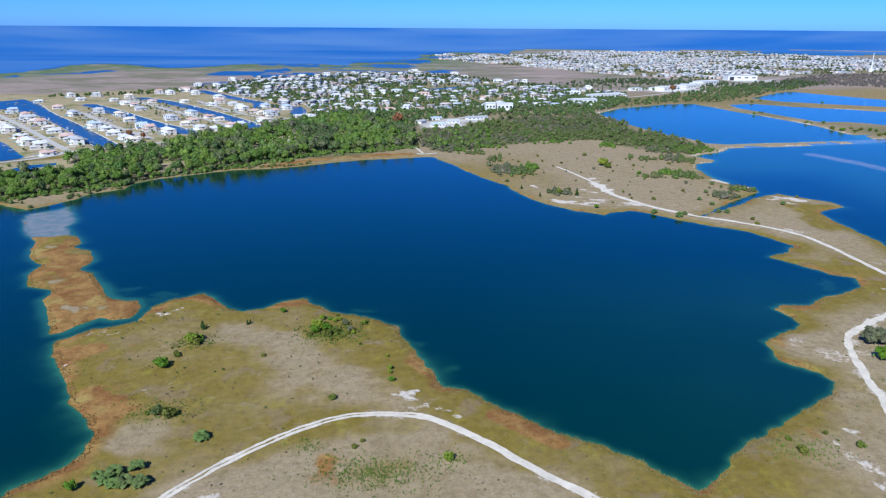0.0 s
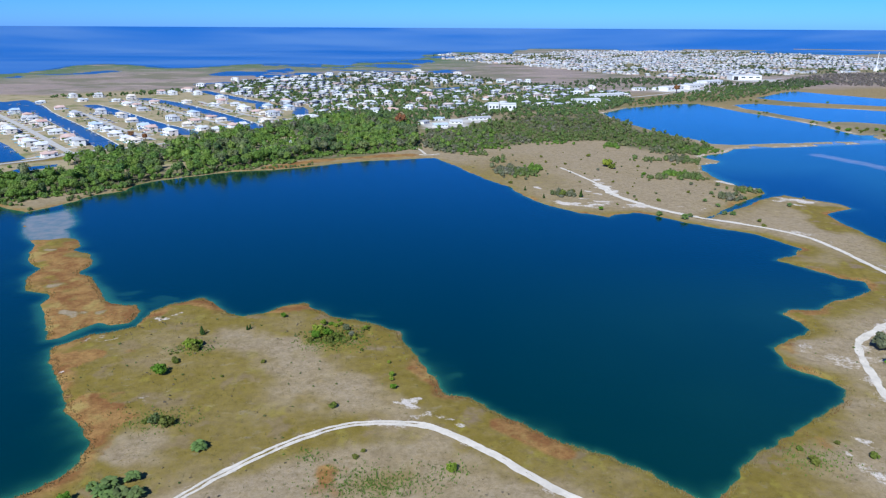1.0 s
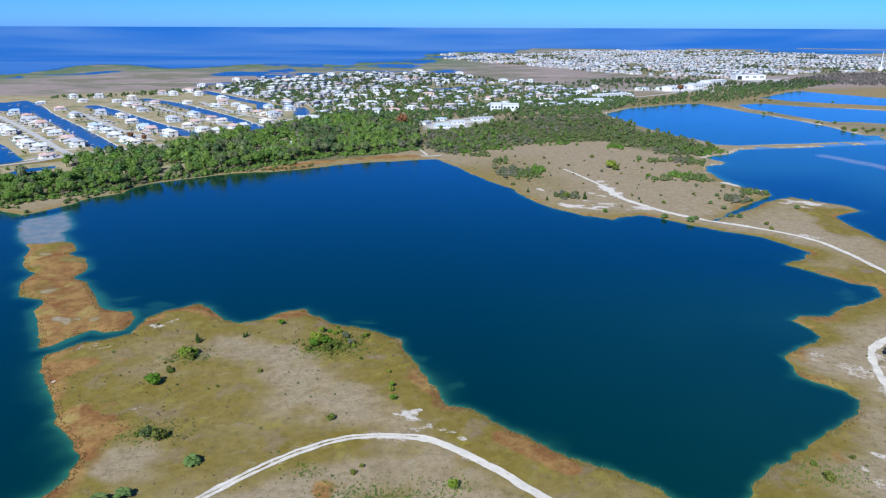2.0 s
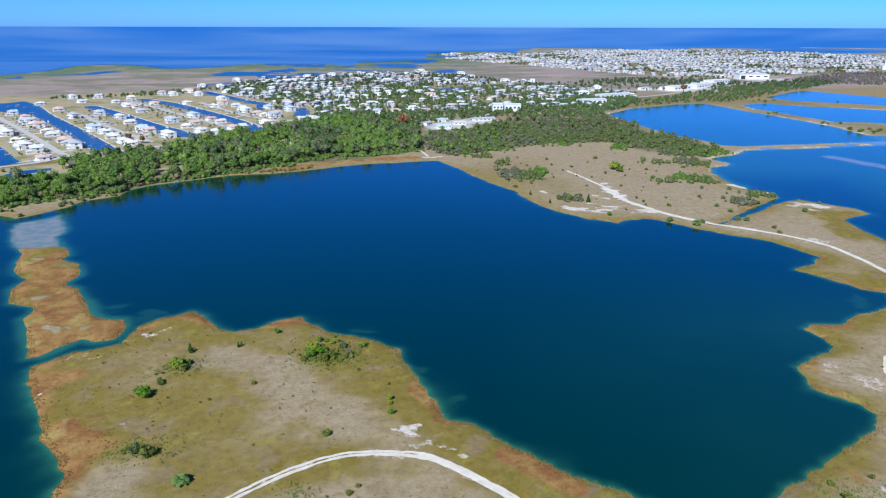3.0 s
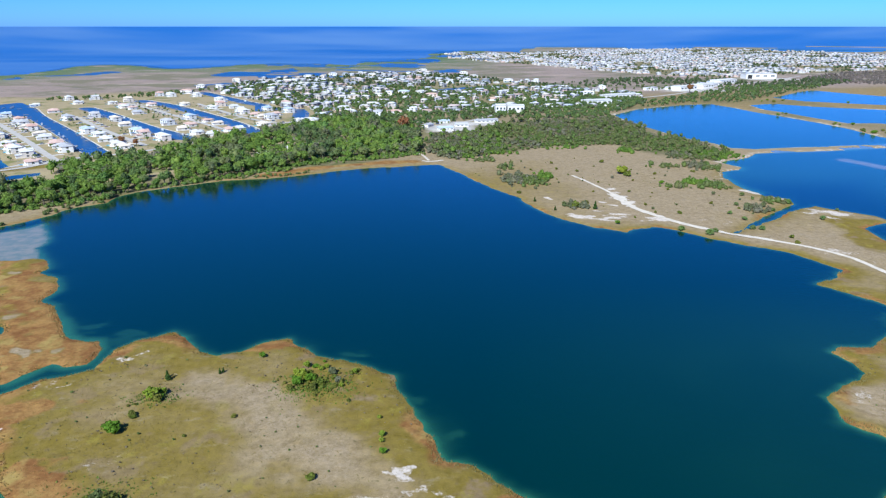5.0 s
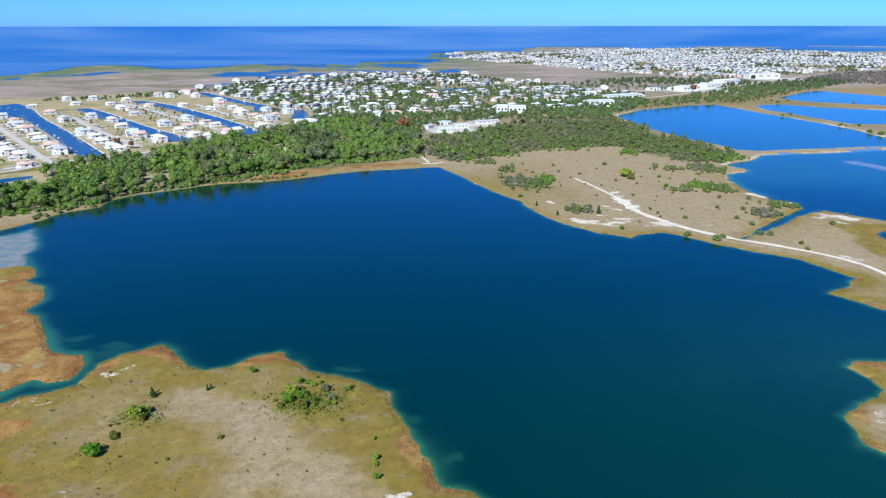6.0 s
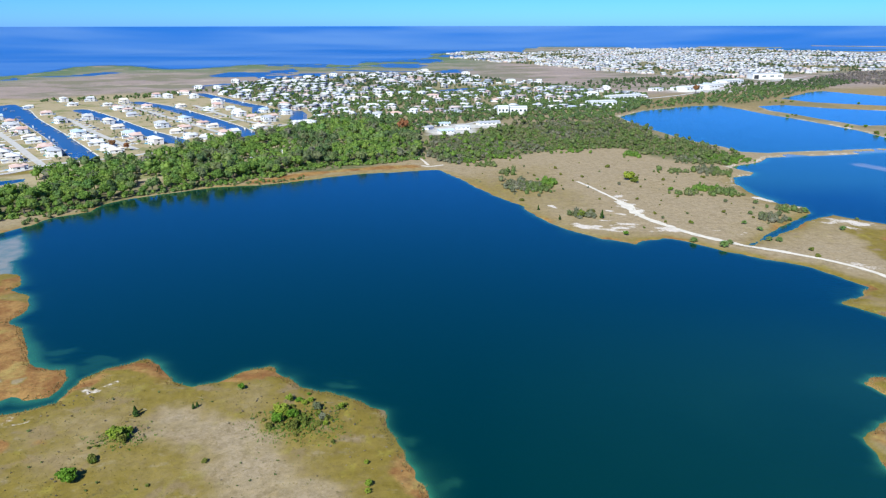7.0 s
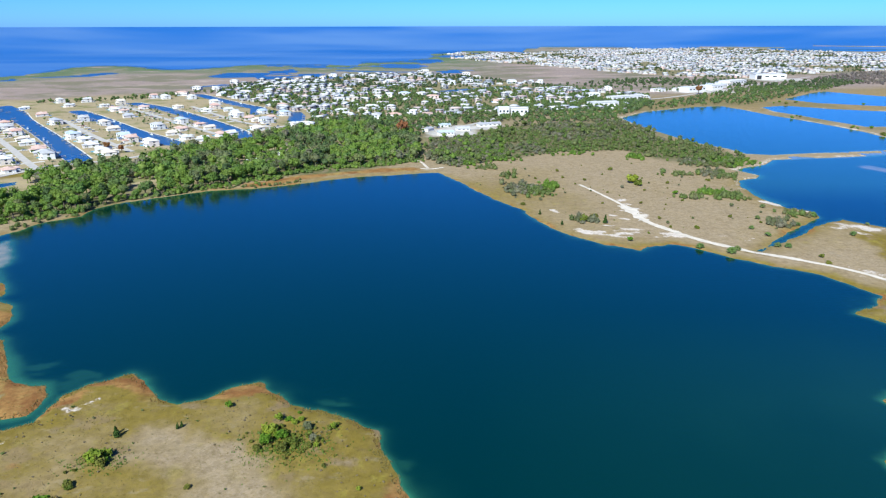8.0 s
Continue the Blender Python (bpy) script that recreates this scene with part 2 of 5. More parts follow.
M_FAR = plain_material("far_walls", [(0.60, 0.585, 0.57), (0.34, 0.35, 0.37), (0.56, 0.545, 0.53), (0.40, 0.36, 0.31), (0.22, 0.23, 0.26), (0.58, 0.50, 0.44), (0.50, 0.36, 0.33)], 0.8)
M_FAR_ROOF = plain_material("far_roofs", [(0.66, 0.66, 0.66), (0.32, 0.34, 0.38), (0.60, 0.60, 0.60), (0.52, 0.47, 0.41), (0.20, 0.22, 0.26), (0.64, 0.64, 0.64), (0.42, 0.30, 0.26), (0.36, 0.40, 0.47), (0.62, 0.61, 0.60), (0.26, 0.27, 0.29)], 0.7)

# ---- plan, in metres: shores, canals, streets, tracks, woods ----
SHORE_WEST = [(-117, 156), (-113, 160), (-108, 165), (-106, 173), (-108, 183), (-114, 190), (-120, 195), (-128, 206), (-136, 217), (-145, 230), (-152, 240), (-153, 247), (-147, 256), (-145, 259), (-138, 261), (-129, 266), (-129, 277), (-130, 283), (-126, 291), (-118, 294), (-113, 300), (-107, 294), (-97, 282), (-88, 278), (-80, 281), (-73, 290), (-64, 294), (-60, 288), (-51, 279), (-38, 276), (-25, 267), (-19, 264)]
SHORE_SOUTH = [(-17, 252), (-10, 239), (-7, 232), (-3, 225), (0, 213), (7, 211), (17, 201), (23, 195), (30, 189), (38, 184), (45, 180), (52, 174), (58, 171), (62, 165), (67, 159), (70, 157), (73, 159), (83, 168), (88, 174), (94, 179), (102, 186), (114, 194), (125, 203), (135, 210)]
SHORE_EAST = [(141, 218), (139, 225), (135, 230), (129, 235), (130, 241), (131, 251), (140, 259), (153, 268), (153, 276), (149, 285), (155, 290), (168, 290), (175, 297), (191, 305), (207, 314), (211, 327), (201, 332), (192, 344), (185, 355), (181, 359), (197, 370), (205, 380), (201, 389), (192, 408), (181, 415), (167, 426), (155, 435), (141, 452), (131, 458)]
SHORE_NORTH = [(115, 454), (109, 447), (92, 457), (80, 470), (68, 485), (60, 504), (53, 523), (50, 537), (31, 569), (8, 621), (-11, 661), (-25, 657), (-46, 651), (-78, 641), (-103, 628), (-130, 608), (-153, 597), (-172, 594), (-190, 586), (-213, 569), (-235, 552), (-248, 534), (-246, 514), (-261, 501), (-267, 483), (-274, 463), (-284, 449), (-302, 459), (-311, 465), (-356, 484)]
REED_SPIT = [(-260, 460), (-235, 422), (-235, 410), (-218, 389), (-209, 376), (-211, 368), (-197, 362), (-187, 345), (-188, 332), (-178, 326), (-162, 304), (-156, 295), (-148, 290), (-140, 290), (-136, 284), (-135, 271), (-141, 268), (-148, 271), (-152, 263), (-156, 255), (-160, 254), (-167, 266), (-184, 290), (-183, 297), (-187, 303), (-200, 307), (-209, 324), (-211, 338), (-220, 345), (-231, 363), (-236, 378), (-258, 403), (-276, 438)]
LAKE_NORTH = [(231, 1029), (282, 1100), (374, 1164), (420, 1176), (435, 1125), (447, 1063), (465, 1008), (480, 951), (489, 896), (490, 831), (487, 791), (489, 705), (551, 798), (515, 797), (462, 782), (425, 772), (354, 758), (313, 748), (291, 755), (285, 783), (262, 826), (243, 911), (233, 982)]
LAKE_EAST = [(286, 699), (256, 680), (250, 674), (262, 651), (254, 640), (236, 632), (228, 607), (228, 571), (236, 543), (248, 535), (244, 517), (218, 492), (197, 470), (177, 450), (174, 447), (177, 446), (189, 456), (209, 474), (236, 501), (252, 510), (258, 515), (264, 506), (284, 487), (287, 473), (260, 458), (257, 437), (259, 408), (260, 382), (260, 321), (588, 759), (492, 759), (449, 758), (410, 745), (343, 731), (303, 722)]
POND_A = [(477, 1162), (524, 1182), (571, 1141), (644, 1105), (728, 1042), (623, 886), (556, 949), (516, 947), (501, 996), (488, 1058), (472, 1103)]
POND_B = [(567, 1283), (671, 1393), (707, 1421), (754, 1340), (835, 1201), (759, 1088), (721, 1150), (643, 1190), (591, 1224)]
ISLET = [(374, 686), (384, 664), (398, 630), (415, 560)]
COAST = [(-1228, 1451), (-1184, 1619), (-1143, 1806), (-1098, 1881), (-1137, 2035), (-1167, 2218), (-1131, 2329), (-1045, 2304), (-847, 2128), (-781, 2136), (-704, 2276), (-671, 2351), (-588, 2400), (-431, 2382), (-341, 2286), (-295, 2326), (-315, 2557), (-180, 2620), (-82, 2825), (-88, 3236), (-46, 3537), (40, 3636), (182, 3580), (326, 3450), (387, 3875), (669, 3938), (907, 3886), (906, 3750), (1168, 3728), (1414, 3753), (1559, 3603), (1763, 3495), (2088, 3354), (2456, 3038)]
FAR_MARSH = [(1578, 3718), (1805, 3702), (2189, 3522), (2440, 3358), (2399, 3299), (2164, 3481), (1837, 3646)]
FAR_BAR = [(1042, 3811), (1406, 3816), (1647, 3674), (1623, 3619), (1381, 3744)]
CANAL0 = [(-690, 1108), (-652, 1093), (-577, 992), (-474, 866), (-408, 783), (-354, 714)]
CANAL1 = [(-563, 1099), (-495, 1025), (-390, 902), (-341, 851), (-301, 810)]
CANAL2 = [(-527, 1210), (-451, 1140), (-379, 1054), (-315, 973), (-264, 903), (-235, 856)]
CANAL3 = [(-476, 1360), (-385, 1242), (-338, 1182), (-302, 1143)]
CANAL4 = [(-542, 1523), (-501, 1575)]
CANAL5 = [(-276, 1100), (-234, 1086), (-220, 1045), (-212, 1004)]
CANAL4B = [(-302, 1143), (-284, 1075)]
CANAL6 = [(-558, 799), (-462, 700), (-425, 655)]
POND_WOOD = [(-378, 587), (-373, 606), (-355, 620), (-348, 609), (-361, 593), (-368, 575)]
BASIN_WEST = [(-771, 1161), (-728, 1144), (-714, 1180), (-669, 1129), (-636, 1067), (-551, 951), (-596, 986), (-640, 1024), (-690, 1037)]
BASIN = [(-481, 739), (-443, 697), (-396, 641), (-403, 629), (-410, 623), (-423, 612), (-480, 640), (-545, 799)]
CANAL7 = [(-498, 1871), (-443, 1925)]
CANAL8 = [(-326, 2069), (-221, 2026), (-123, 2010)]
CANAL9 = [(-18, 1433), (53, 1495), (150, 1564)]
CANAL10 = [(-810, 1135), (-700, 1124), (-666, 1126)]
ROAD0 = [(-783, 1137), (-613, 951), (-478, 798), (-406, 712), (-367, 667)]
ROAD1 = [(-426, 586), (-403, 613), (-380, 636), (-367, 673)]
ROAD2 = [(-526, 995), (-414, 858), (-322, 754)]
ROAD3 = [(-535, 1171), (-440, 1066), (-365, 977), (-278, 875)]
ROAD4 = [(-412, 1160), (-328, 1042), (-276, 975), (-225, 928)]
ROAD5 = [(-423, 612), (-367, 673), (-297, 739), (-228, 910), (-181, 980)]
ROAD6 = [(-51, 943), (11, 940), (82, 1057), (219, 1200), (388, 1315), (666, 1606), (863, 1806)]
TRACK_S = [(-84.2, 133.3), (-77.6, 143.2), (-72.8, 153.1), (-67.7, 160.3), (-62.1, 167.6), (-53.1, 177.2), (-42.8, 185.9), (-33.0, 191.5), (-24.2, 193.6), (-15.0, 193.7), (-4.0, 191.2), (6.7, 183.9), (16.6, 175.4), (25.6, 165.9), (34.0, 158.4), (39.3, 153.8), (50.1, 143.4)]
TRACK_N = [(102.4, 611.0), (110.9, 586.0), (122.1, 545.6), (126.9, 506.2), (135.3, 488.6), (148.9, 464.2), (166.6, 446.5), (190.1, 428.8), (206.4, 416.1), (218.9, 397.9), (224.1, 375.7), (225.7, 355.5), (228.2, 330.4), (232.8, 298.2)]
TRACK_E = [(222.1, 298.0), (195.1, 276.5), (177.0, 263.8), (166.7, 255.4), (160.3, 244.0), (156.1, 229.8), (151.3, 212.9), (148.4, 201.6), (140.4, 178.8)]
WOOD_A = [(-331, 458), (-315, 471), (-289, 496), (-251, 526), (-228, 557), (-190, 589), (-165, 626), (-131, 639), (-80, 658), (-38, 702), (-30, 713), (-34, 822), (-64, 919), (-112, 940), (-170, 919), (-213, 847), (-252, 790), (-292, 724), (-320, 656), (-347, 634), (-364, 598), (-381, 577), (-397, 558)]
WOOD_FRONT = [(-168, 616), (-150, 631), (-130, 662), (-104, 676), (-77, 684), (-50, 702), (-30, 713), (-30, 960), (-168, 960)]
WOOD_B = [(-14, 693), (8, 680), (50, 716), (109, 756), (174, 766), (189, 721), (223, 679), (252, 680), (283, 725), (277, 770), (258, 812), (236, 884), (225, 1002), (140, 977), (74, 949), (25, 874), (-28, 758)]
BARE = [(-82, 256), (-66, 246), (-54, 231), (-92, 178), (-32, 211), (-12, 200), (-59, 158), (11, 161), (-24, 174), (118, 176), (140, 209), (151, 249), (120, 165), (-3, 154), (-44, 214), (-6, 183), (-38, 163), (-52, 158), (-66, 148), (15, 150), (-22, 150), (24, 156), (-4, 172)]
RUSTY = [(-121, 240), (-117, 200), (-109, 192), (23, 190), (30, 185), (-141, 230), (-31, 166), (-121, 280), (-64, 283), (-96, 278), (-9, 225), (138, 249), (109, 184), (133, 203), (163, 287), (-24, 262)]
STREAKS = [[(-141, 245), (-144, 254), (-139, 256)], [(-136, 253), (-132, 255)], [(-123, 265), (-120, 275), (-116, 280)], [(-98, 263), (-91, 265)], [(-139, 226), (-136, 228)], [(-18, 207), (-10, 204), (-7, 203)], [(78, 466), (104, 476), (122, 486)], [(87, 496), (103, 493)]]
DYKES = [(510, 861, 14, 14), (516, 823, 14, 14), (491, 929, 6, 16), (466, 1028, 4, 14), (438, 1085, 5, 12), (663, 1173, 4, 20), (536, 1211, 6, 12), (506, 780, 8, 14)]
RED_TREES = [(-57, 865, 1.7), (-350, 761, 0.9), (447, 1365, 1.6), (-329, 749, 0.8)]
SCRUB_BELT = [(221, 1570), (447, 1768), (639, 1708), (673, 1623), (413, 1400), (306, 1431)]
CORNER_SCRUB = [(-46, 786), (-35, 830), (-19, 838), (0, 846), (32, 871), (59, 787), (55, 736), (16, 701), (-7, 695), (-21, 717), (-34, 711), (-40, 700)]
SHOALS = [(-126, 296), (-129, 294), (-150, 306), (-153, 297), (-130, 297), (-36, 280), (-15, 261), (-14, 247), (-2, 226), (196, 318), (190, 316)]
FAR_BELT = [(310, 1644), (442, 1748), (556, 1665), (660, 1590), (802, 1704), (955, 1814), (839, 1588), (735, 1505), (612, 1389), (533, 1302), (544, 1449), (467, 1590)]
PURPLE_SCRUB = [(849, 1745), (1043, 1954), (1256, 1999), (1328, 1935), (1006, 1456), (971, 1537), (852, 1589)]
SPIT_PALE = [(-189, 314), (-159, 282), (-149, 282), (-167, 279), (-222, 365), (-166, 275)]
FLATS = [[(82, 484), (92, 478), (104, 474), (116, 479)], [(86, 480), (100, 479), (114, 485)], [(108, 489), (120, 486)], [(124, 475), (132, 478), (141, 473)], [(126, 560), (126, 540), (129, 520), (132, 510)], [(118, 532), (127, 524)], [(133, 520), (128, 528)], [(112, 512), (119, 508)], [(97, 495), (108, 494)], [(108, 519), (111, 517)], [(71, 533), (74, 524)], [(142, 466), (153, 462)], [(163, 475), (168, 474)], [(174, 462), (181, 466)], [(250, 482), (262, 488)], [(250, 476), (256, 475)], [(245, 533), (226, 560)], [(-15, 210), (-9, 203)], [(-12, 202), (-4, 200)], [(0, 197), (6, 192)], [(-16, 207), (-9, 208)], [(-11, 213), (-8, 210)], [(118, 178), (121, 170)], [(119, 166), (120, 158)], [(126, 188), (129, 182)]]
RAMP_A = [(-34, 717), (-26, 698), (-21, 677)]
RAMP_B = [(-27, 674), (-18, 672), (-7, 680)]
CLEARINGS = [(-169, 735, 16), (-142, 750, 13), (-115, 768, 12), (-182, 703, 13)]
LOW_GROUND = [(-351, 576, 34), (-370, 590, 30), (-365, 625, 22)]
HOMES_A = [(-661, 1133, 11, 0, 0), (-651, 1214, 17, 1, 0), (-611, 1223, 19, 1, 0), (-606, 1156, 24, 0, 0), (-542, 1197, 24, 1, 1), (-507, 1105, 24, 0, 0), (-453, 1032, 24, 0, 2), (-477, 1134, 23, 0, 3), (-527, 1288, 16, 1, 3), (-502, 1278, 20, 1, 0), (-497, 1339, 20, 1, 3), (-456, 1278, 19, 1, 0), (-510, 1453, 17, 1, 0), (-427, 1142, 17, 0, 1), (-386, 1190, 24, 1, 0), (-368, 1098, 18, 0, 0), (-582, 1044, 24, 0, 3), (-513, 957, 21, 1, 2), (-437, 863, 14, 0, 0)]
HOMES_B = [(-406, 823, 16, 0, 0), (-380, 789, 24, 0, 0), (-448, 953, 18, 1, 1), (-414, 908, 16, 0, 1), (-580, 957, 19, 0, 3), (-456, 803, 23, 0, 0), (-388, 722, 22, 1, 2), (-410, 691, 19, 1, 0), (-319, 794, 22, 1, 0), (-364, 918, 20, 1, 2), (-354, 969, 16, 1, 4), (-326, 872, 16, 0, 1), (-298, 839, 16, 0, 0), (-275, 828, 19, 0, 0), (-322, 943, 15, 0, 3), (-299, 919, 15, 0, 1), (-267, 864, 17, 0, 3), (-260, 877, 18, 0, 0), (-472, 1453, 17, 1, 0)]
HOMES_C = [(-489, 1621, 17, 1, 0), (-423, 1339, 15, 1, 0), (-387, 1360, 22, 1, 0), (-424, 1505, 24, 0, 0), (-336, 1279, 14, 1, 0), (-377, 1505, 24, 0, 0), (-367, 1590, 21, 1, 0), (-352, 1605, 24, 1, 0), (-354, 1755, 20, 1, 0), (-315, 1737, 22, 1, 1), (-306, 1831, 24, 1, 0), (-240, 1872, 24, 1, 0), (-202, 1792, 24, 1, 0), (-264, 1143, 18, 1, 3), (-296, 1279, 19, 1, 0), (-239, 1052, 18, 1, 4), (-249, 1015, 15, 0, 3), (-301, 1033, 23, 1, 0), (-336, 1106, 20, 0, 0)]
HOMES_D = [(-276, 1072, 19, 1, 4), (-183, 929, 22, 1, 0), (-202, 949, 11, 0, 0), (-191, 1233, 16, 1, 0), (-178, 1270, 20, 0, 2), (-164, 1093, 24, 0, 0), (-137, 1107, 24, 0, 0), (-127, 1144, 24, 0, 0), (-104, 1016, 24, 1, 2), (-83, 1041, 24, 0, 3), (-58, 1060, 15, 1, 0), (-90, 1329, 24, 1, 4), (-115, 1319, 21, 1, 0), (-133, 1299, 16, 0, 0), (-60, 1329, 21, 1, 0), (-37, 1270, 24, 1, 3)]
HOMES_E = [(-212, 1143, 14, 0, 0), (-237, 1135, 13, 0, 0), (-271, 1319, 15, 0, 3), (-144, 1620, 24, 1, 0), (-114, 1851, 24, 1, 0), (-84, 2005, 24, 1, 0), (-6, 1590, 20, 1, 0), (31, 1635, 18, 1, 0), (54, 1754, 19, 1, 0), (124, 1620, 21, 1, 0), (186, 1620, 18, 1, 0), (27, 1870, 21, 1, 0), (71, 1226, 21, 0, 3), (118, 1226, 19, 0, 1), (98, 1340, 23, 1, 2), (247, 1320, 21, 1, 0), (300, 1454, 16, 1, 0)]
SHRUBS_A = [(-103, 225, 5.0, 'r'), (-86, 164, 4.0, 'p'), (-82, 157, 4.2, 'p'), (-92, 158, 4.0, 'p'), (-91, 161, 4.4, 'p'), (-95, 160, 3.3, 'p'), (-86, 157, 4.3, 'p'), (-89, 156, 3.6, 'p'), (-73, 179, 4.1, 'p'), (-88, 192, 4.8, 's'), (-92, 193, 3.7, 'g'), (-99, 258, 2.5, 'c'), (-82, 263, 1.5, 'c'), (-80, 223, 1.1, 's'), (-37, 203, 2.4, 's'), (-19, 224, 2.2, 'y'), (-19, 221, 1.7, 'y'), (-18, 215, 2.3, 'r'), (2, 169, 3.1, 'y'), (-100, 155, 3.3, 'r'), (107, 174, 3.1, 's'), (126, 177, 2.5, 's'), (119, 184, 1.7, 's'), (171, 248, 8.1, 'g'), (176, 248, 6.5, 'g'), (167, 234, 6.7, 'r'), (180, 256, 4.4, 'g'), (106, 181, 2.0, 's'), (-95, 193, 2.0, 's'), (-100, 233, 1.9, 's'), (-97, 244, 3.8, 's'), (-26, 175, 1.8, 's'), (-24, 178, 1.4, 's')]
SHRUBS_B = [(-100, 260, 1.8, 'c'), (-81, 264, 1.4, 'c'), (-70, 276, 2.6, 'r'), (-52, 260, 4.5, 'y'), (-52, 255, 4.0, 'r'), (-48, 258, 3.7, 'r'), (-46, 252, 3.3, 's'), (-44, 255, 3.3, 's'), (-54, 252, 2.5, 's'), (-33, 264, 2.2, 'y'), (-32, 266, 1.5, 's'), (-41, 263, 3.0, 'g'), (-38, 257, 2.5, 'g'), (-44, 268, 1.9, 'y'), (-21, 234, 1.6, 'y'), (-101, 234, 2.6, 's'), (-99, 245, 5.0, 'y'), (-97, 248, 3.1, 'y'), (-96, 245, 2.3, 'r'), (-68, 234, 1.6, 's'), (-105, 240, 1.1, 's'), (-103, 241, 1.1, 's')]
SHRUBS_C = [(100, 499, 3.7, 'c'), (86, 503, 5.9, 's'), (94, 507, 6.0, 's'), (57, 516, 3.0, 'r'), (61, 521, 2.3, 'c'), (72, 496, 2.2, 'c'), (52, 546, 3.2, 's'), (107, 463, 3.4, 'r'), (144, 451, 4.1, 'p'), (158, 441, 4.8, 'p'), (163, 446, 3.5, 'p'), (286, 592, 4.9, 'p'), (201, 474, 4.5, 'p'), (194, 452, 3.6, 'p'), (189, 454, 3.6, 'p'), (192, 474, 3.4, 'p'), (188, 488, 3.1, 'p'), (221, 498, 3.2, 'p'), (217, 541, 3.5, 'p'), (241, 519, 4.3, 'p'), (201, 511, 3.2, 'p'), (243, 475, 3.6, 'p'), (202, 423, 2.7, 's'), (204, 434, 2.8, 's'), (265, 499, 2.5, 'p'), (146, 618, 8.5, 'y'), (149, 610, 6.5, 's'), (169, 581, 3.6, 'r'), (92, 664, 3.0, 's'), (139, 669, 3.6, 's'), (214, 573, 4.1, 'p')]
TOWN_MID = [(-486, 1482), (-403, 1750), (-276, 1848), (-134, 1932), (-9, 1874), (195, 1568), (289, 1403), (354, 1347), (292, 1142), (189, 1079), (84, 1088), (-38, 1008), (-185, 1000), (-267, 1068), (-405, 1293)]
TOWN_FAR = [(-65, 3111), (37, 3399), (346, 3243), (640, 3760), (1365, 3699), (1533, 3541), (1719, 3405), (1876, 3007), (1886, 2765), (1362, 1985), (1305, 2080), (1069, 2005), (847, 1867), (653, 1747), (538, 1838), (422, 1989), (297, 2262), (165, 2458), (-14, 2785)]
SANDS = [(-11, 205), (-12, 211), (-2, 199), (3, 196), (-102, 212), (264, 489), (257, 492), (146, 248), (185, 272), (178, 268), (170, 262), (118, 177), (120, 167), (120, 160), (128, 188), (-141, 254), (-119, 273), (120, 171), (-59, 157)]
THICK = [(175, 725, 10, 8, 26, "f"), (194, 651, 11, 6, 30, "b"), (219, 700, 10, 10, 45, "g"), (221, 653, 11, 12, 70, "g"), (232, 646, 7, 12, 45, "b"), (196, 583, 10, 6, 60, "f"), (207, 570, 9, 7, 45, "b"), (175, 568, 7, 4, 22, "b"), (213, 497, 10, 12, 40, "g"), (229, 521, 9, 8, 20, "b"), (56, 595, 11, 15, 120, "g"), (66, 585, 10, 12, 60, "b"), (78, 602, 6, 11, 45, "f"), (33, 676, 8, 5, 35, "b"), (50, 640, 5, 8, 14, "b"), (88, 505, 7, 6, 26, "g")]
FAR, SPIT_END = 4900.0, 389.0
LAKE = SHORE_WEST + SHORE_SOUTH + SHORE_EAST + SHORE_NORTH + [(-460, 420), (-420, 200), (-250, 90), (-140, 110), (-124, 140)]
SEA = COAST + [(3600, 2500), (6000, 2400), (6000, 6500), (-6000, 6500), (-6000, 900), (-2400, 900)]
CANALS = [CANAL0, CANAL1, CANAL2, CANAL3, CANAL4, CANAL5, CANAL6, CANAL7, CANAL8, CANAL9, CANAL10, CANAL4B]
ROADS = [ROAD0, ROAD1, ROAD2, ROAD3, ROAD4, ROAD5, ROAD6]


def value_noise(x, y, size, seed):
    x, y = x / size, y / size
    i, j = np.floor(x).astype(np.int64), np.floor(y).astype(np.int64)
    u, v = x - i, y - j
    u, v = u * u * (3 - 2 * u), v * v * (3 - 2 * v)

    def cell(a, b):
        h = (a * 374761393 + b * 668265263 + seed * 974634777) & 0xFFFFFFFF
        h = ((h ^ (h >> 13)) * 1274126177) & 0xFFFFFFFF
        return ((h ^ (h >> 16)) & 0xFFFF) / 65535.0

    a = cell(i, j) * (1 - u) + cell(i + 1, j) * u
    b = cell(i, j + 1) * (1 - u) + cell(i + 1, j + 1) * u
    return a * (1 - v) + b * v


def fractal(x, y, size, seed, octaves=4):
    """Noise about nought, between -1 and 1."""
    total, high, weight = 0.0, 1.0, 0.0
    for k in range(octaves):
        total = total + high * (value_noise(x, y, size / 2 ** k, seed + k) * 2 - 1)
        weight += high
        high *= 0.5
    return total / weight


def line_distance(x, y, pts, closed=False):
    d = np.full(x.shape, 1e18)
    n = len(pts)
    for k in range(n if closed else n - 1):
        (ax, ay), (bx, by) = pts[k], pts[(k + 1) % n]
        ex, ey = bx - ax, by - ay
        t = np.clip(((x - ax) * ex + (y - ay) * ey) / max(ex * ex + ey * ey, 1e-9), 0, 1)
        d = np.minimum(d, (x - ax - t * ex) ** 2 + (y - ay - t * ey) ** 2)
    return np.sqrt(d)


def inside(x, y, pts):
    r = np.zeros(x.shape, bool)
    for (ax, ay), (bx, by) in zip(pts, pts[1:] + pts[:1]):
        if ay != by:
            r ^= ((ay > y) != (by > y)) & (x < (bx - ax) * (y - ay) / (by - ay) + ax)
    return r


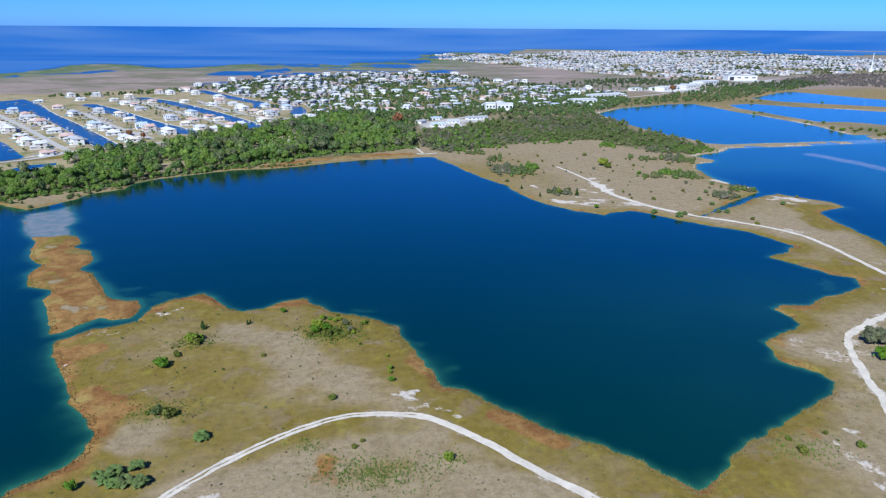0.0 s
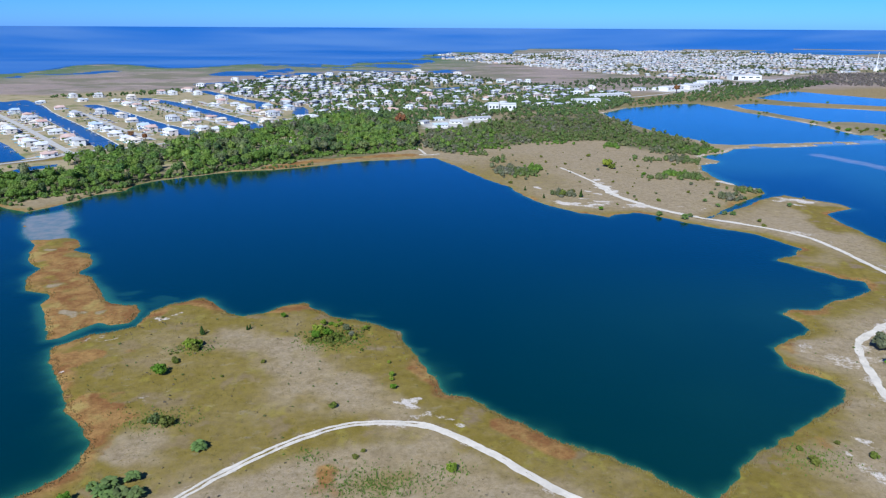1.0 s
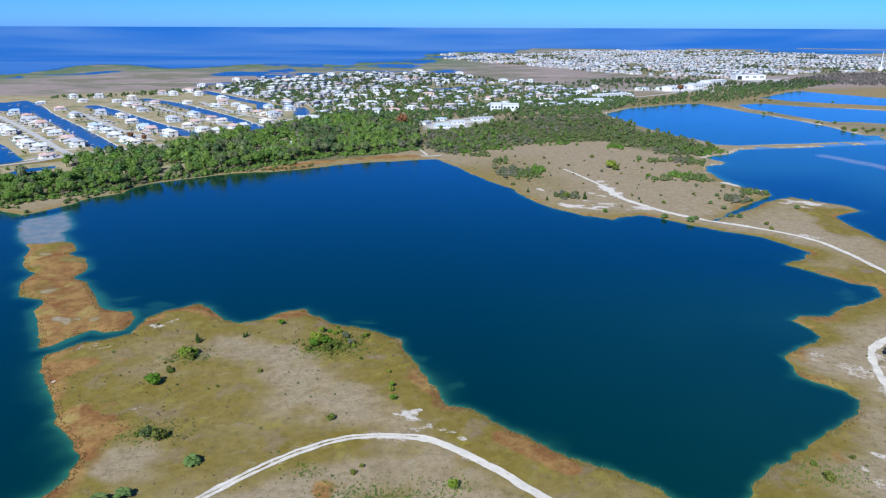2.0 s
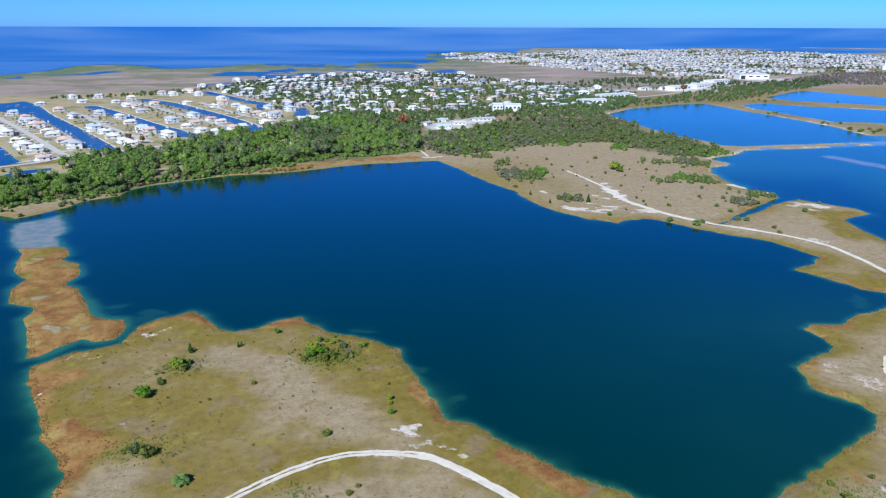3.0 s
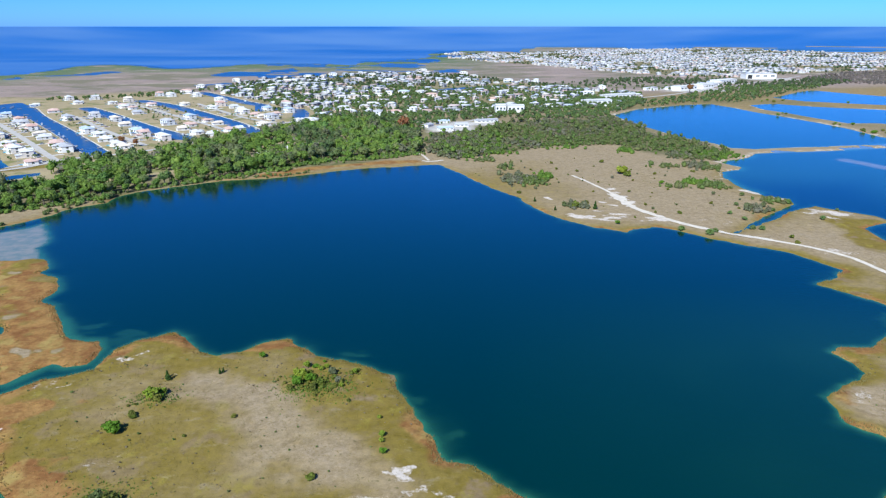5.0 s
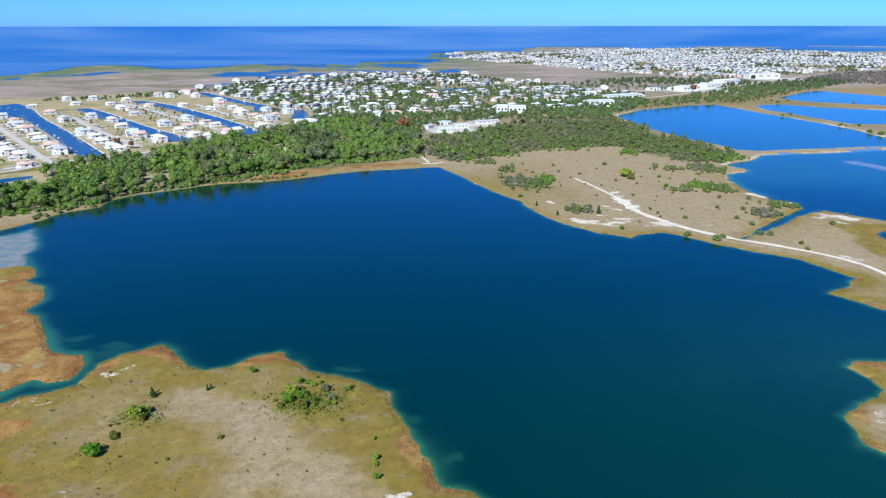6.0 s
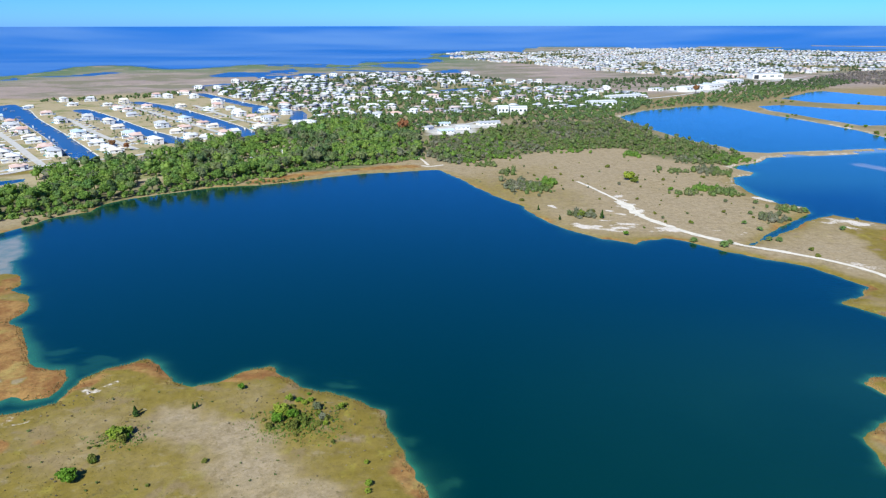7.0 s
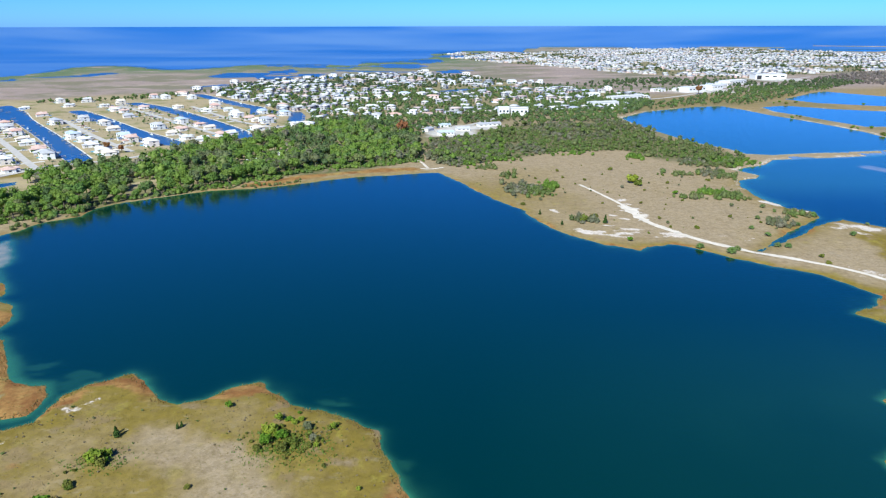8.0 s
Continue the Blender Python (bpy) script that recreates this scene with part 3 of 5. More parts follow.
def depth_in(x, y, pts):
    """Metres inside a closed outline; outside it, minus the way to it."""
    d = line_distance(x, y, pts, True)
    return np.where(inside(x, y, pts), d, -d)


def rise(x, y):
    """The far rim, where the sheet climbs to the eye's horizon."""
    return 116.6 * np.clip((np.hypot(x, y) - 3700) / 1200, 0, 1) ** 1.6


def survey(x, y):
    """For places: metres inland (minus: offshore), and whether the water there is the sea."""
    lake = depth_in(x, y, LAKE)
    for o in (LAKE_NORTH, LAKE_EAST, POND_A, POND_B, POND_WOOD, BASIN, BASIN_WEST):
        lake = np.maximum(lake, depth_in(x, y, o))
    for c in CANALS:
        lake = np.maximum(lake, 11.5 - line_distance(x, y, c))
    gulf = depth_in(x, y, SEA)
    r = np.hypot(x, y)
    wobble = fractal(x, y, 13.0, 5, 4) * 2.1 + fractal(x, y, 4.0, 9, 2) * 0.9 + fractal(x, y, 160.0, 15, 4) * np.clip((r - 1300) / 1000, 0, 1) * 60
    spit = depth_in(x, y, REED_SPIT)
    spit = np.where(y > SPIT_END + fractal(x, y, 16.0, 3) * 13, np.minimum(spit, -0.5), spit)
    inland = -np.maximum(lake, gulf) + wobble * np.where(lake > gulf, np.where(y > 690, 0.6, 1.0), 1.0)
    inland = np.maximum(inland, np.where(spit == -0.5, -0.5, np.minimum(spit + wobble * 0.8, 4.0)))
    pools = fractal(x, y, 190.0, 45, 4) - np.where(x > -620, 0.13, 0.40) - np.clip(-gulf - 180, 0, 400) / 900
    inland = np.where((y > 1650) & (x < 250) & (gulf < 0) & (pools > 0), np.minimum(inland, -pools * 30 - 0.5), inland)
    for o in (FAR_MARSH, FAR_BAR):
        inland = np.maximum(inland, np.minimum(depth_in(x, y, o) + wobble * 0.08, 3.0))
    drowned = (x > 322) & (x < 620) & (y > 690) & (y < 830) & (fractal(x, y, 30.0, 29, 3) < 0.12)
    return np.where(drowned, np.minimum(inland, -0.25), inland), gulf


def terrain(x, y, inland):
    dry = np.clip((inland - 3) / 12, 0, 1)
    return np.clip(inland * 0.16, -2.5, 0.55) + dry * (0.25 + 0.45 * fractal(x, y, 40.0, 21, 4)) + rise(x, y)


def sheet(name, vert, quads, material):
    me = bpy.data.meshes.new(name)
    k = quads.shape[1]
    me.vertices.add(len(vert))
    me.vertices.foreach_set("co", np.ascontiguousarray(vert, np.float32).ravel())
    me.loops.add(quads.size)
    me.loops.foreach_set("vertex_index", np.ascontiguousarray(quads, np.int32).ravel())
    me.polygons.add(len(quads))
    me.polygons.foreach_set("loop_start", np.arange(0, quads.size, k, dtype=np.int32))
    me.update(calc_edges=True)
    me.validate()
    for mat in material if isinstance(material, list) else [material]:
        me.materials.append(mat)
    return me


def colours(me, name, values):
    a = me.attributes.new(name, "FLOAT_COLOR", "POINT")
    a.data.foreach_set("color", np.ascontiguousarray(values, np.float32).ravel())


# ---- ground and water ----
ring = [0.0, 60.0, 100.0, 130.0]
while ring[-1] < FAR:
    ring.append(ring[-1] + max(1.15, ring[-1] ** 2 / 145000 * 0.85))
ring[-1] = FAR
ring = np.array(ring)
turns = np.concatenate([np.arange(-0.74, 0.74, 0.0042), np.arange(0.75, 2 * np.pi - 0.75, 0.06)])
RR, TT = np.meshgrid(ring, turns, indexing="ij")
GX, GY = (RR * np.sin(TT)).ravel(), (RR * np.cos(TT)).ravel()
inland, gulf = survey(GX, GY)
GZ = terrain(GX, GY, inland)
nr, nt_ = RR.shape
ii, jj = np.meshgrid(np.arange(nr - 1), np.arange(nt_), indexing="ij")
j2 = (jj + 1) % nt_
CELLS = np.stack([ii * nt_ + jj, ii * nt_ + j2, (ii + 1) * nt_ + j2, (ii + 1) * nt_ + jj], -1).reshape(-1, 4)[:, ::-1]
me = sheet("ground", np.stack([GX, GY, GZ], -1), CELLS, M_GROUND)
WX, WY = GX + 9 * fractal(GX, GY, 11.0, 61, 4), GY + 9 * fractal(GX, GY, 11.0, 71, 4)


def blob(places, wide, deep):
    """Soft ragged patches round some places."""
    return sum(np.exp(-(((WX - a) / wide) ** 2 + ((WY - b) / deep) ** 2)) for a, b in places)



near_fade = np.clip((800 - GY) / 200, 0, 1)
patchy = fractal(GX, GY, 18.0, 31, 4)
broad = fractal(GX, GY, 60.0, 41, 4)
rim = np.exp(-np.clip(inland, 0, 99) / np.where(GX < -100, 9.0, 5.0))
reed = np.clip(rim * (np.where((GX < -95) & (GY < 440) | (GX < -15) & (GY > 250) & (GY < 330), 0.55, 0.42) + 0.9 * patchy + 0.3 * broad), 0, 1) * near_fade
reed = np.where((depth_in(GX, GY, REED_SPIT) > -4), np.clip(0.8 + 1.1 * patchy + 0.4 * broad, 0.25, 1), reed)
reed = np.clip(reed - 1.1 * blob(SPIT_PALE, 3.6, 4.2) - 0.55 * blob([(-153, 266), (-146, 273), (-222, 366)], 5, 3), 0, 1)
reed = np.maximum(reed, np.clip(1 - line_distance(GX, GY, [(-158, 608), (-145, 614), (-124, 638), (-100, 654), (-74, 662), (-35, 671)]) / 17, 0, 1) * 0.85)
reed = np.maximum(reed, np.clip(1 - line_distance(GX, GY, [(18, 194), (26, 187), (35, 179)]) / 6, 0, 1) * 1.3)
pale = np.clip(0.85 * blob(BARE, 13, 9) + 0.6 * patchy + 0.2 * broad, 0, 0.95)
pale = np.maximum(pale, np.clip(blob(SPIT_PALE, 3.2, 3.6) * 1.6, 0, 1))
reed = np.maximum(reed, np.clip(1.3 * blob([(-112, 194), (-109, 185), (-118, 203), (-141, 236)], 8, 6) + 0.7 * patchy, 0, 1) * (blob([(-114, 193), (-141, 236)], 16, 14) > 0.2))
reed = np.maximum(reed, np.clip(1.5 * blob([(-113, 295), (-119, 290), (-126, 281), (-106, 290), (-66, 290), (-60, 284), (-73, 286)], 5, 4) + 0.6 * patchy - 0.15, 0, 1))
reed = np.maximum(reed, np.clip(blob(RUSTY, 7, 5) * 0.8 + 0.6 * patchy - 0.2, 0, 0.75) * near_fade)
green = np.clip(0.68 - 0.8 * pale + 0.6 * broad + 0.45 * patchy + 0.35 * np.exp(-np.clip(inland, 0, 99) / 8), 0, 1) * near_fade
green = green * (1 - 0.52 * np.clip((GY - 380) / 90, 0, 1))
east = np.clip((GX - 95 + 25 * broad) / 30, 0, 1)
green = green * (1 - east + east * (0.25 + 0.9 * np.exp(-np.clip(inland, 0, 99) / 12)))
lush = blob([(258, 455), (254, 440), (262, 425), (252, 468), (268, 466), (245, 425), (216, 345), (190, 322)], 9, 12)
green = np.clip(green + lush, 0, 1)
sand = np.zeros(GX.shape)
for sx, sy in SANDS:
    wide = 3.0 if sy < 300 else 9.0
    sand = np.maximum(sand, np.clip(np.exp(-(((WX - sx) / (wide * 1.7)) ** 2 + ((WY - sy) / wide) ** 2)) + 0.8 * fractal(GX, GY, 6.0, 87, 3) - 0.2, 0, 1) * (np.hypot(GX - sx, GY - sy) < 4 * wide) * (0.85 if sy < 300 else 1.0))
for line in STREAKS:
    sand = np.maximum(sand, np.clip(1.1 - line_distance(WX * 0.15 + GX * 0.85, WY * 0.15 + GY * 0.85, line) / 1.6, 0, 1) * np.clip(0.55 + 1.3 * fractal(GX, GY, 4.0, 97, 2), 0, 0.85))
sand = np.maximum(sand, np.clip(east * (fractal(GX, GY, 15.0, 99, 3) * 1.6 - 0.15), 0, 0.62) * (inland > 6) * (GY < 420))
for line, wide in ((TRACK_S, 5.0), (TRACK_E, 8.5)):
    sand = np.maximum(sand, np.clip(1.0 - line_distance(GX, GY, line) / wide, 0, 1) * np.clip(0.6 + 0.9 * fractal(GX, GY, 8.0, 96, 3), 0, 0.8))
for line in FLATS:
    wide = 5.6 if np.hypot(*np.subtract(line[0], line[-1])) > 13 else 2.2
    sand = np.maximum(sand, np.clip(1.35 - line_distance(WX * 0.35 + GX * 0.65, WY * 0.35 + GY * 0.65, line) / wide, 0, 1) * np.clip(0.75 + 1.6 * fractal(GX, GY * 2.2, 9.0, 98, 3), 0, 1))
sand = np.where((GX > 200) & (GY > 590) & (GY < 1150) & (inland > 0), np.maximum(sand, np.clip(np.exp(-np.clip(inland, 0, 99) / 8.0) * (0.9 + 0.9 * patchy), 0, 0.72)), sand)
marsh = np.clip((GY - 1150 - 0.35 * GX.clip(-900, 900)) / 120, 0, 1)
town = np.clip(depth_in(GX, GY, TOWN_MID) / 30, 0, 1)
town_far = np.clip(depth_in(GX, GY, TOWN_FAR) / 60, 0, 1)
lots = np.clip(1 - line_distance(GX, GY, ROAD2 + ROAD3[::-1]) / 220, 0, 1) + np.clip(1 - line_distance(GX, GY, ROAD0 + ROAD1) / 140, 0, 1)
lots = np.clip(lots * 3, 0, 1) * (GY > 560)
lawn = np.clip(np.maximum(np.maximum(town, lots), town_far * 0.9), 0, 1)
trees_a, trees_b = depth_in(GX, GY, WOOD_A), depth_in(GX, GY, WOOD_B)
wood = np.clip(np.maximum(trees_a / 6, trees_b / 12) + 0.5 * patchy, 0, 1)
wood = np.maximum(wood, np.clip((GY - 760) / 80, 0, 1) * (np.abs(GX + 0) < 600) * np.clip(0.5 + broad, 0, 1) * (1 - marsh) * 0.7)
built = np.zeros(GX.shape)
for sx, sy, wx, wy in ((0, 885, 34, 40), (20, 930, 42, 22), (470, 1430, 70, 50), (270, 1240, 55, 22), (230, 1150, 50, 25), (750, 1720, 70, 40)):
    built = np.maximum(built, np.clip(3 - 3 * np.maximum(np.abs(GX - sx) / wx, np.abs(GY - sy) / wy) + patchy * 0.8, 0, 1))
bare = np.clip(np.maximum(pale, 1.0 * np.maximum(east, np.clip((GY - 420) / 60, 0, 1)) * np.clip(1 - np.exp(-np.clip(inland, 0, 99) / 10) + patchy * 0.3, 0, 1)) - broad * 0.6, 0, 1)
bare = np.where((GY > 640) & (GX > 200), np.maximum(bare, 0.9), bare)
bare = np.where(GY > 1100, np.clip(1.15 - np.clip(-gulf, 0, 900) / np.where(GX > -650, 420, 230), 0, 1), bare)
bare = np.where((GY > 2300) & (GX > 150), bare * 0.25, bare)
verge = np.clip(1.5 - line_distance(GX, GY, [(-410, 612), (-380, 630), (-352, 655)]) / 9, 0, 1)
lawn, green = lawn * (1 - verge), np.maximum(green, verge)
colours(me, "zone", np.stack([reed, green, sand, marsh * (1 - lawn)], -1))
wood = np.maximum(wood, np.maximum(0.5 * town, 0.7 * town_far))
colours(me, "zone2", np.stack([lawn, built, wood * (1 - lots), bare], -1))
for p in me.polygons:
    p.use_smooth = True
tagged(new("ground", me), "dry sandy ground with olive grass and rust reed margins", "ground", kind="structure")

wet = inland < 3.0
keep = wet[CELLS].any(1)
used = np.unique(CELLS[keep])
back = np.full(len(GX), -1)
back[used] = np.arange(len(used))
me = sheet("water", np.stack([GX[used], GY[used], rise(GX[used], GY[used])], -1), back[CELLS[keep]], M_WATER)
off = np.clip(-inland, 0, 99)
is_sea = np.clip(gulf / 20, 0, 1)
algae = np.clip(blob(SHOALS, 4.5, 2.6) * (0.5 + 0.8 * patchy), 0, 0.25)
# the shallow tint rises a little towards the east, nearer than y 360
east_tint = 0.15 * np.clip((GX - 10) / 140, 0, 1) * np.clip((360 - GY) / 80, 0, 1)
shallow = np.clip(np.exp(-off / np.where(GX < -90, 1.7, 1.2)) * 0.85 + np.exp(-off / 4.0) * np.clip(patchy * 0.7, 0, 0.4), 0, 1) * (1 - is_sea)
spit_in = depth_in(GX, GY, REED_SPIT)
shallow = np.maximum(shallow, np.clip(1 + spit_in / 5 + 0.6 * patchy, 0, 1) * 0.8)
shallow = np.where((GX > 200) & (GY > 550), np.clip(np.exp(-off / 5.0) * 1.3, 0, 1), shallow)
flat = np.clip((spit_in + 1.5 + patchy * 5) / 3.5, 0, 0.72) * np.clip((GY - SPIT_END + 12) / 6, 0, 1)
shallow = np.maximum(shallow, np.maximum(algae, east_tint * (0.8 + 0.5 * broad)) * (inland < 0) * (1 - is_sea))
DYKE = [(322, 737), (365, 744), (400, 755), (447, 766), (560, 800)]
flat = np.maximum(flat, np.clip(1.2 - line_distance(GX, GY, DYKE) / 11 + 0.4 * patchy, 0, 0.62))
flat = np.maximum(flat, np.clip(1.2 - line_distance(GX, GY, ISLET) / 9 + 0.4 * patchy, 0, 0.62))
flat = np.maximum(flat, np.clip(np.exp(-off / 3.5) * 0.8, 0, 1) * (GX > 320) * (GY > 540) * (GY < 700))
# far ponds take an even share of the shallow tint at any depth
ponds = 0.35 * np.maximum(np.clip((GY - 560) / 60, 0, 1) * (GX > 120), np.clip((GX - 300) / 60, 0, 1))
# canals borrow part of the sea's base blue, its painted sky reflection included
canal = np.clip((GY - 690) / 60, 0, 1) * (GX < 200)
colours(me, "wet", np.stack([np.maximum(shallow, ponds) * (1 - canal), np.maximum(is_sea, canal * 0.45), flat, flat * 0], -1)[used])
tagged(new("water", me), "dark blue lake and sea water with a teal fringe along the banks", "water", kind="structure")


def height_at(x, y):
    xa, ya = np.array([float(x)]), np.array([float(y)])
    return float(terrain(xa, ya, survey(xa, ya)[0])[0])


def heights(x, y):
    s = survey(x, y)[0]
    return terrain(x, y, s), s


def smooth_line(pts, step):
    """Points along a soft curve through pts, about step metres apart."""
    p = np.array(pts, float)
    p = np.vstack([2 * p[0] - p[1], p, 2 * p[-1] - p[-2]])
    out = []
    for k in range(1, len(p) - 2):
        n = max(2, int(np.hypot(*(p[k + 1] - p[k])) / step))
        t = np.linspace(0, 1, n, endpoint=False)[:, None]
        out.append(0.5 * (2 * p[k] + (p[k + 1] - p[k - 1]) * t + (2 * p[k - 1] - 5 * p[k] + 4 * p[k + 1] - p[k + 2]) * t ** 2 + (3 * p[k] - p[k - 1] - 3 * p[k + 1] + p[k + 2]) * t ** 3))
    return np.vstack(out + [p[-2:-1]])


def ribbon(pts, width, step, lift, seed, offset=0.0, ragged=0.3):
    """A strip of ground along a curve with uneven edges: vertices and quads."""
    c = smooth_line(pts, step)
    way = np.gradient(c, axis=0)
    way /= np.linalg.norm(way, axis=1)[:, None]
    side = np.stack([way[:, 1], -way[:, 0]], -1)
    run = np.arange(len(c)) * step
    left = width / 2 * (1 + ragged * fractal(run, run * 0 + 7, 4.0, seed, 3))
    right = width / 2 * (1 + ragged * fractal(run, run * 0 + 19, 4.0, seed + 3, 3))
    rows = [c + side * (offset - left)[:, None], c + side * np.full((len(c), 1), offset), c + side * (offset + right)[:, None]]
    v = np.stack(rows, 1).reshape(-1, 2)
    z = heights(v[:, 0], v[:, 1])[0] + lift
    n = len(c)
    k = np.arange(n - 1)
    q = np.concatenate([np.stack([k * 3 + a, k * 3 + a + 1, k * 3 + a + 4, k * 3 + a + 3], -1) for a in (0, 1)])
    return np.c_[v, z], q[:, ::-1]


def strips(name, pieces, material):
    vs, qs, n = [], [], 0
    for v, q in pieces:
        vs.append(v)
        qs.append(q + n)
        n += len(v)
    return new(name, sheet(name, np.vstack(vs), np.vstack(qs), material))


tagged(strips("track", [ribbon(TRACK_S, 1.1, 0.6, 0.10, 3, -0.85, 0.9), ribbon(TRACK_S, 1.2, 0.6, 0.10, 8, 0.85, 0.9), ribbon(TRACK_S[9:], 1.7, 0.6, 0.08, 12, 0.2, 1.1)], M_SAND), "white sand track worn into two wheel ruts", "track", kind="structure")
tagged(strips("track", [ribbon(TRACK_N[:4], 2.6, 2.0, 0.12, 3, 0, 0.4), ribbon(TRACK_N[2:4], 7.0, 2.0, 0.15, 14, 0, 0.8), ribbon(TRACK_N[2:8], 4.2, 2.0, 0.14, 4, 0, 0.6), ribbon(TRACK_N[7:], 3.0, 2.0, 0.12, 5, 0, 0.4)], M_SAND), "white sand track crossing the headland", "track", kind="structure")
tagged(strips("track", [ribbon(TRACK_E, 2.9, 1.0, 0.12, 6, 0, 0.9)], M_SAND), "wide white sand track beside the lake", "track", kind="structure")
tagged(strips("track", [ribbon(RAMP_A, 2.6, 1.5, 0.12, 16, 0, 0.5), ribbon(RAMP_B, 3.4, 1.5, 0.14, 17, 0, 0.5)], M_SAND), "short white sand path down to the lake corner", "track", kind="structure")
for r in ROADS:
    tagged(strips("road", [ribbon(r, 7.0, 8.0, 0.25, 2, 0, 0.03)], M_STREET), "pale grey asphalt street between the houses", "road", kind="structure")

for c in (CANAL0, CANAL1, CANAL2, CANAL3):
    tagged(strips("seawall", [ribbon(c, 1.3, 6.0, 0.45, 4, q * 11.6, 0.25) for q in (-1, 1)], M_CONCRETE), "pale concrete seawall cap along a canal", "seawall", kind="structure")


# ---- plants ----
def pack(parts):
    """Join (vertices, triangles) pairs."""
    vs, ts, n = [], [], 0
    for v, t in parts:
        vs.append(v)
        ts.append(np.asarray(t) + n)
        n += len(v)
    return np.vstack(vs), np.vstack(ts)


def ball(centre, size, rng, rough=0.25, level=1):
    bm = bmesh.new()
    bmesh.ops.create_icosphere(bm, subdivisions=level, radius=1)
    v = np.array([p.co for p in bm.verts])
    t = np.array([[p.index for p in f.verts] for f in bm.faces])
    bm.free()
    v = v * (1 + rng.uniform(-rough, rough, (len(v), 1)))
    return v * np.array(size) + np.array(centre), t


def clumps(centre, size, count, leaf, rng, loose=0.8):
    """Leaf clumps lying over a lump of a crown, each turned a little off its surface."""
    d = rng.normal(size=(count, 3))
    d /= np.linalg.norm(d, axis=1)[:, None]
    d[:, 2] = np.where(d[:, 2] < -0.3, -d[:, 2], d[:, 2])
    p = np.array(centre) + d * np.array(size) * rng.uniform(0.8, 1.15, (count, 1))
    face = d / np.array(size) * min(size) + rng.normal(size=(count, 3)) * loose
    a = np.cross(face, rng.normal(size=(count, 3)))
    a /= np.linalg.norm(a, axis=1)[:, None] + 1e-9
    b = np.cross(face, a)
    b /= np.linalg.norm(b, axis=1)[:, None] + 1e-9
    s = leaf * rng.uniform(0.5, 1.5, (count, 1))
    v = np.stack([p - a * s, p + b * s * 0.7, p + a * s, p - b * s * 0.7], 1).reshape(-1, 3)
    k = np.arange(count)[:, None] * 4
    t = np.concatenate([k + [0, 1, 2], k + [0, 2, 3]])
    return v, t


def limb(a, b, ra, rb, sides=6):
    a, b = np.array(a, float), np.array(b, float)
    w = b - a
    w /= np.linalg.norm(w)
    u = np.cross(w, (0.3, 1, 0.2))
    u /= np.linalg.norm(u)
    v = np.cross(w, u)
    g = np.arange(sides) * 2 * np.pi / sides
    o = np.cos(g)[:, None] * u + np.sin(g)[:, None] * v
    k = np.arange(sides)
    n = (k + 1) % sides
    t = np.concatenate([np.stack([k, n, n + sides], -1), np.stack([k, n + sides, k + sides], -1)])
    return np.vstack([a + o * ra, b + o * rb]), t


def crown_tree(seed, high, wide, lumps, cards, leaf, low=0.45, limbs=True):
    """A broad tree: one core with uneven lumps growing out of it, all leafed over. Trunk and crown as vertices and triangles."""
    rng = np.random.default_rng(seed)
    wood_parts = [limb((0, 0, -0.6), (0.1, 0, high * 0.55), wide * 0.045, wide * 0.025)]
    middle = high * (low + 0.14)
    core = np.array((wide * 0.31 * rng.uniform(0.9, 1.15), wide * 0.31 * rng.uniform(0.85, 1.1), max(high * 0.28, wide * 0.25)))
    parts = [ball((0, 0, middle), core * (0.88 if limbs else 0.98), rng, 0.25), clumps((0, 0, middle), core, cards // 3, leaf, rng)]
    each = cards * 2 // 3 // lumps
    for k in range(lumps):
        g = k * 2.4 + rng.uniform(-0.6, 0.6)
        up = rng.uniform(-0.3, 1.2)
        c = np.array((math.cos(g) * math.cos(up), math.sin(g) * math.cos(up), math.sin(up))) * core * rng.uniform(0.65, 1.0) + (0, 0, middle)
        q = wide * rng.uniform(0.11, 0.21)
        size = (q, q, q * rng.uniform(0.8, 1.2))
        parts.append(clumps(c, size, each, leaf, rng))
        if limbs:
            parts.append(ball(c, [e * 0.82 for e in size], rng, 0.32))
            wood_parts.append(limb((0, 0, high * 0.35), c, wide * 0.02, wide * 0.008, 4))
    return pack(wood_parts), pack(parts)


def cone_tree(seed, high, wide, cards, leaf):
    rng = np.random.default_rng(seed)
    parts = []
    for k in range(5):
        f = k / 4
        c = (rng.uniform(-0.08, 0.08) * wide, rng.uniform(-0.08, 0.08) * wide, high * (0.18 + 0.68 * f))
        s = wide * 0.5 * (1 - 0.78 * f)
        parts.append(ball(c, (s * 0.9, s * 0.9, high * 0.15), rng, 0.2))
        parts.append(clumps(c, (s, s, high * 0.16), cards // 5, leaf, rng))
    return pack([limb((0, 0, -0.4), (0, 0, high * 0.8), wide * 0.06, wide * 0.02)]), pack(parts)


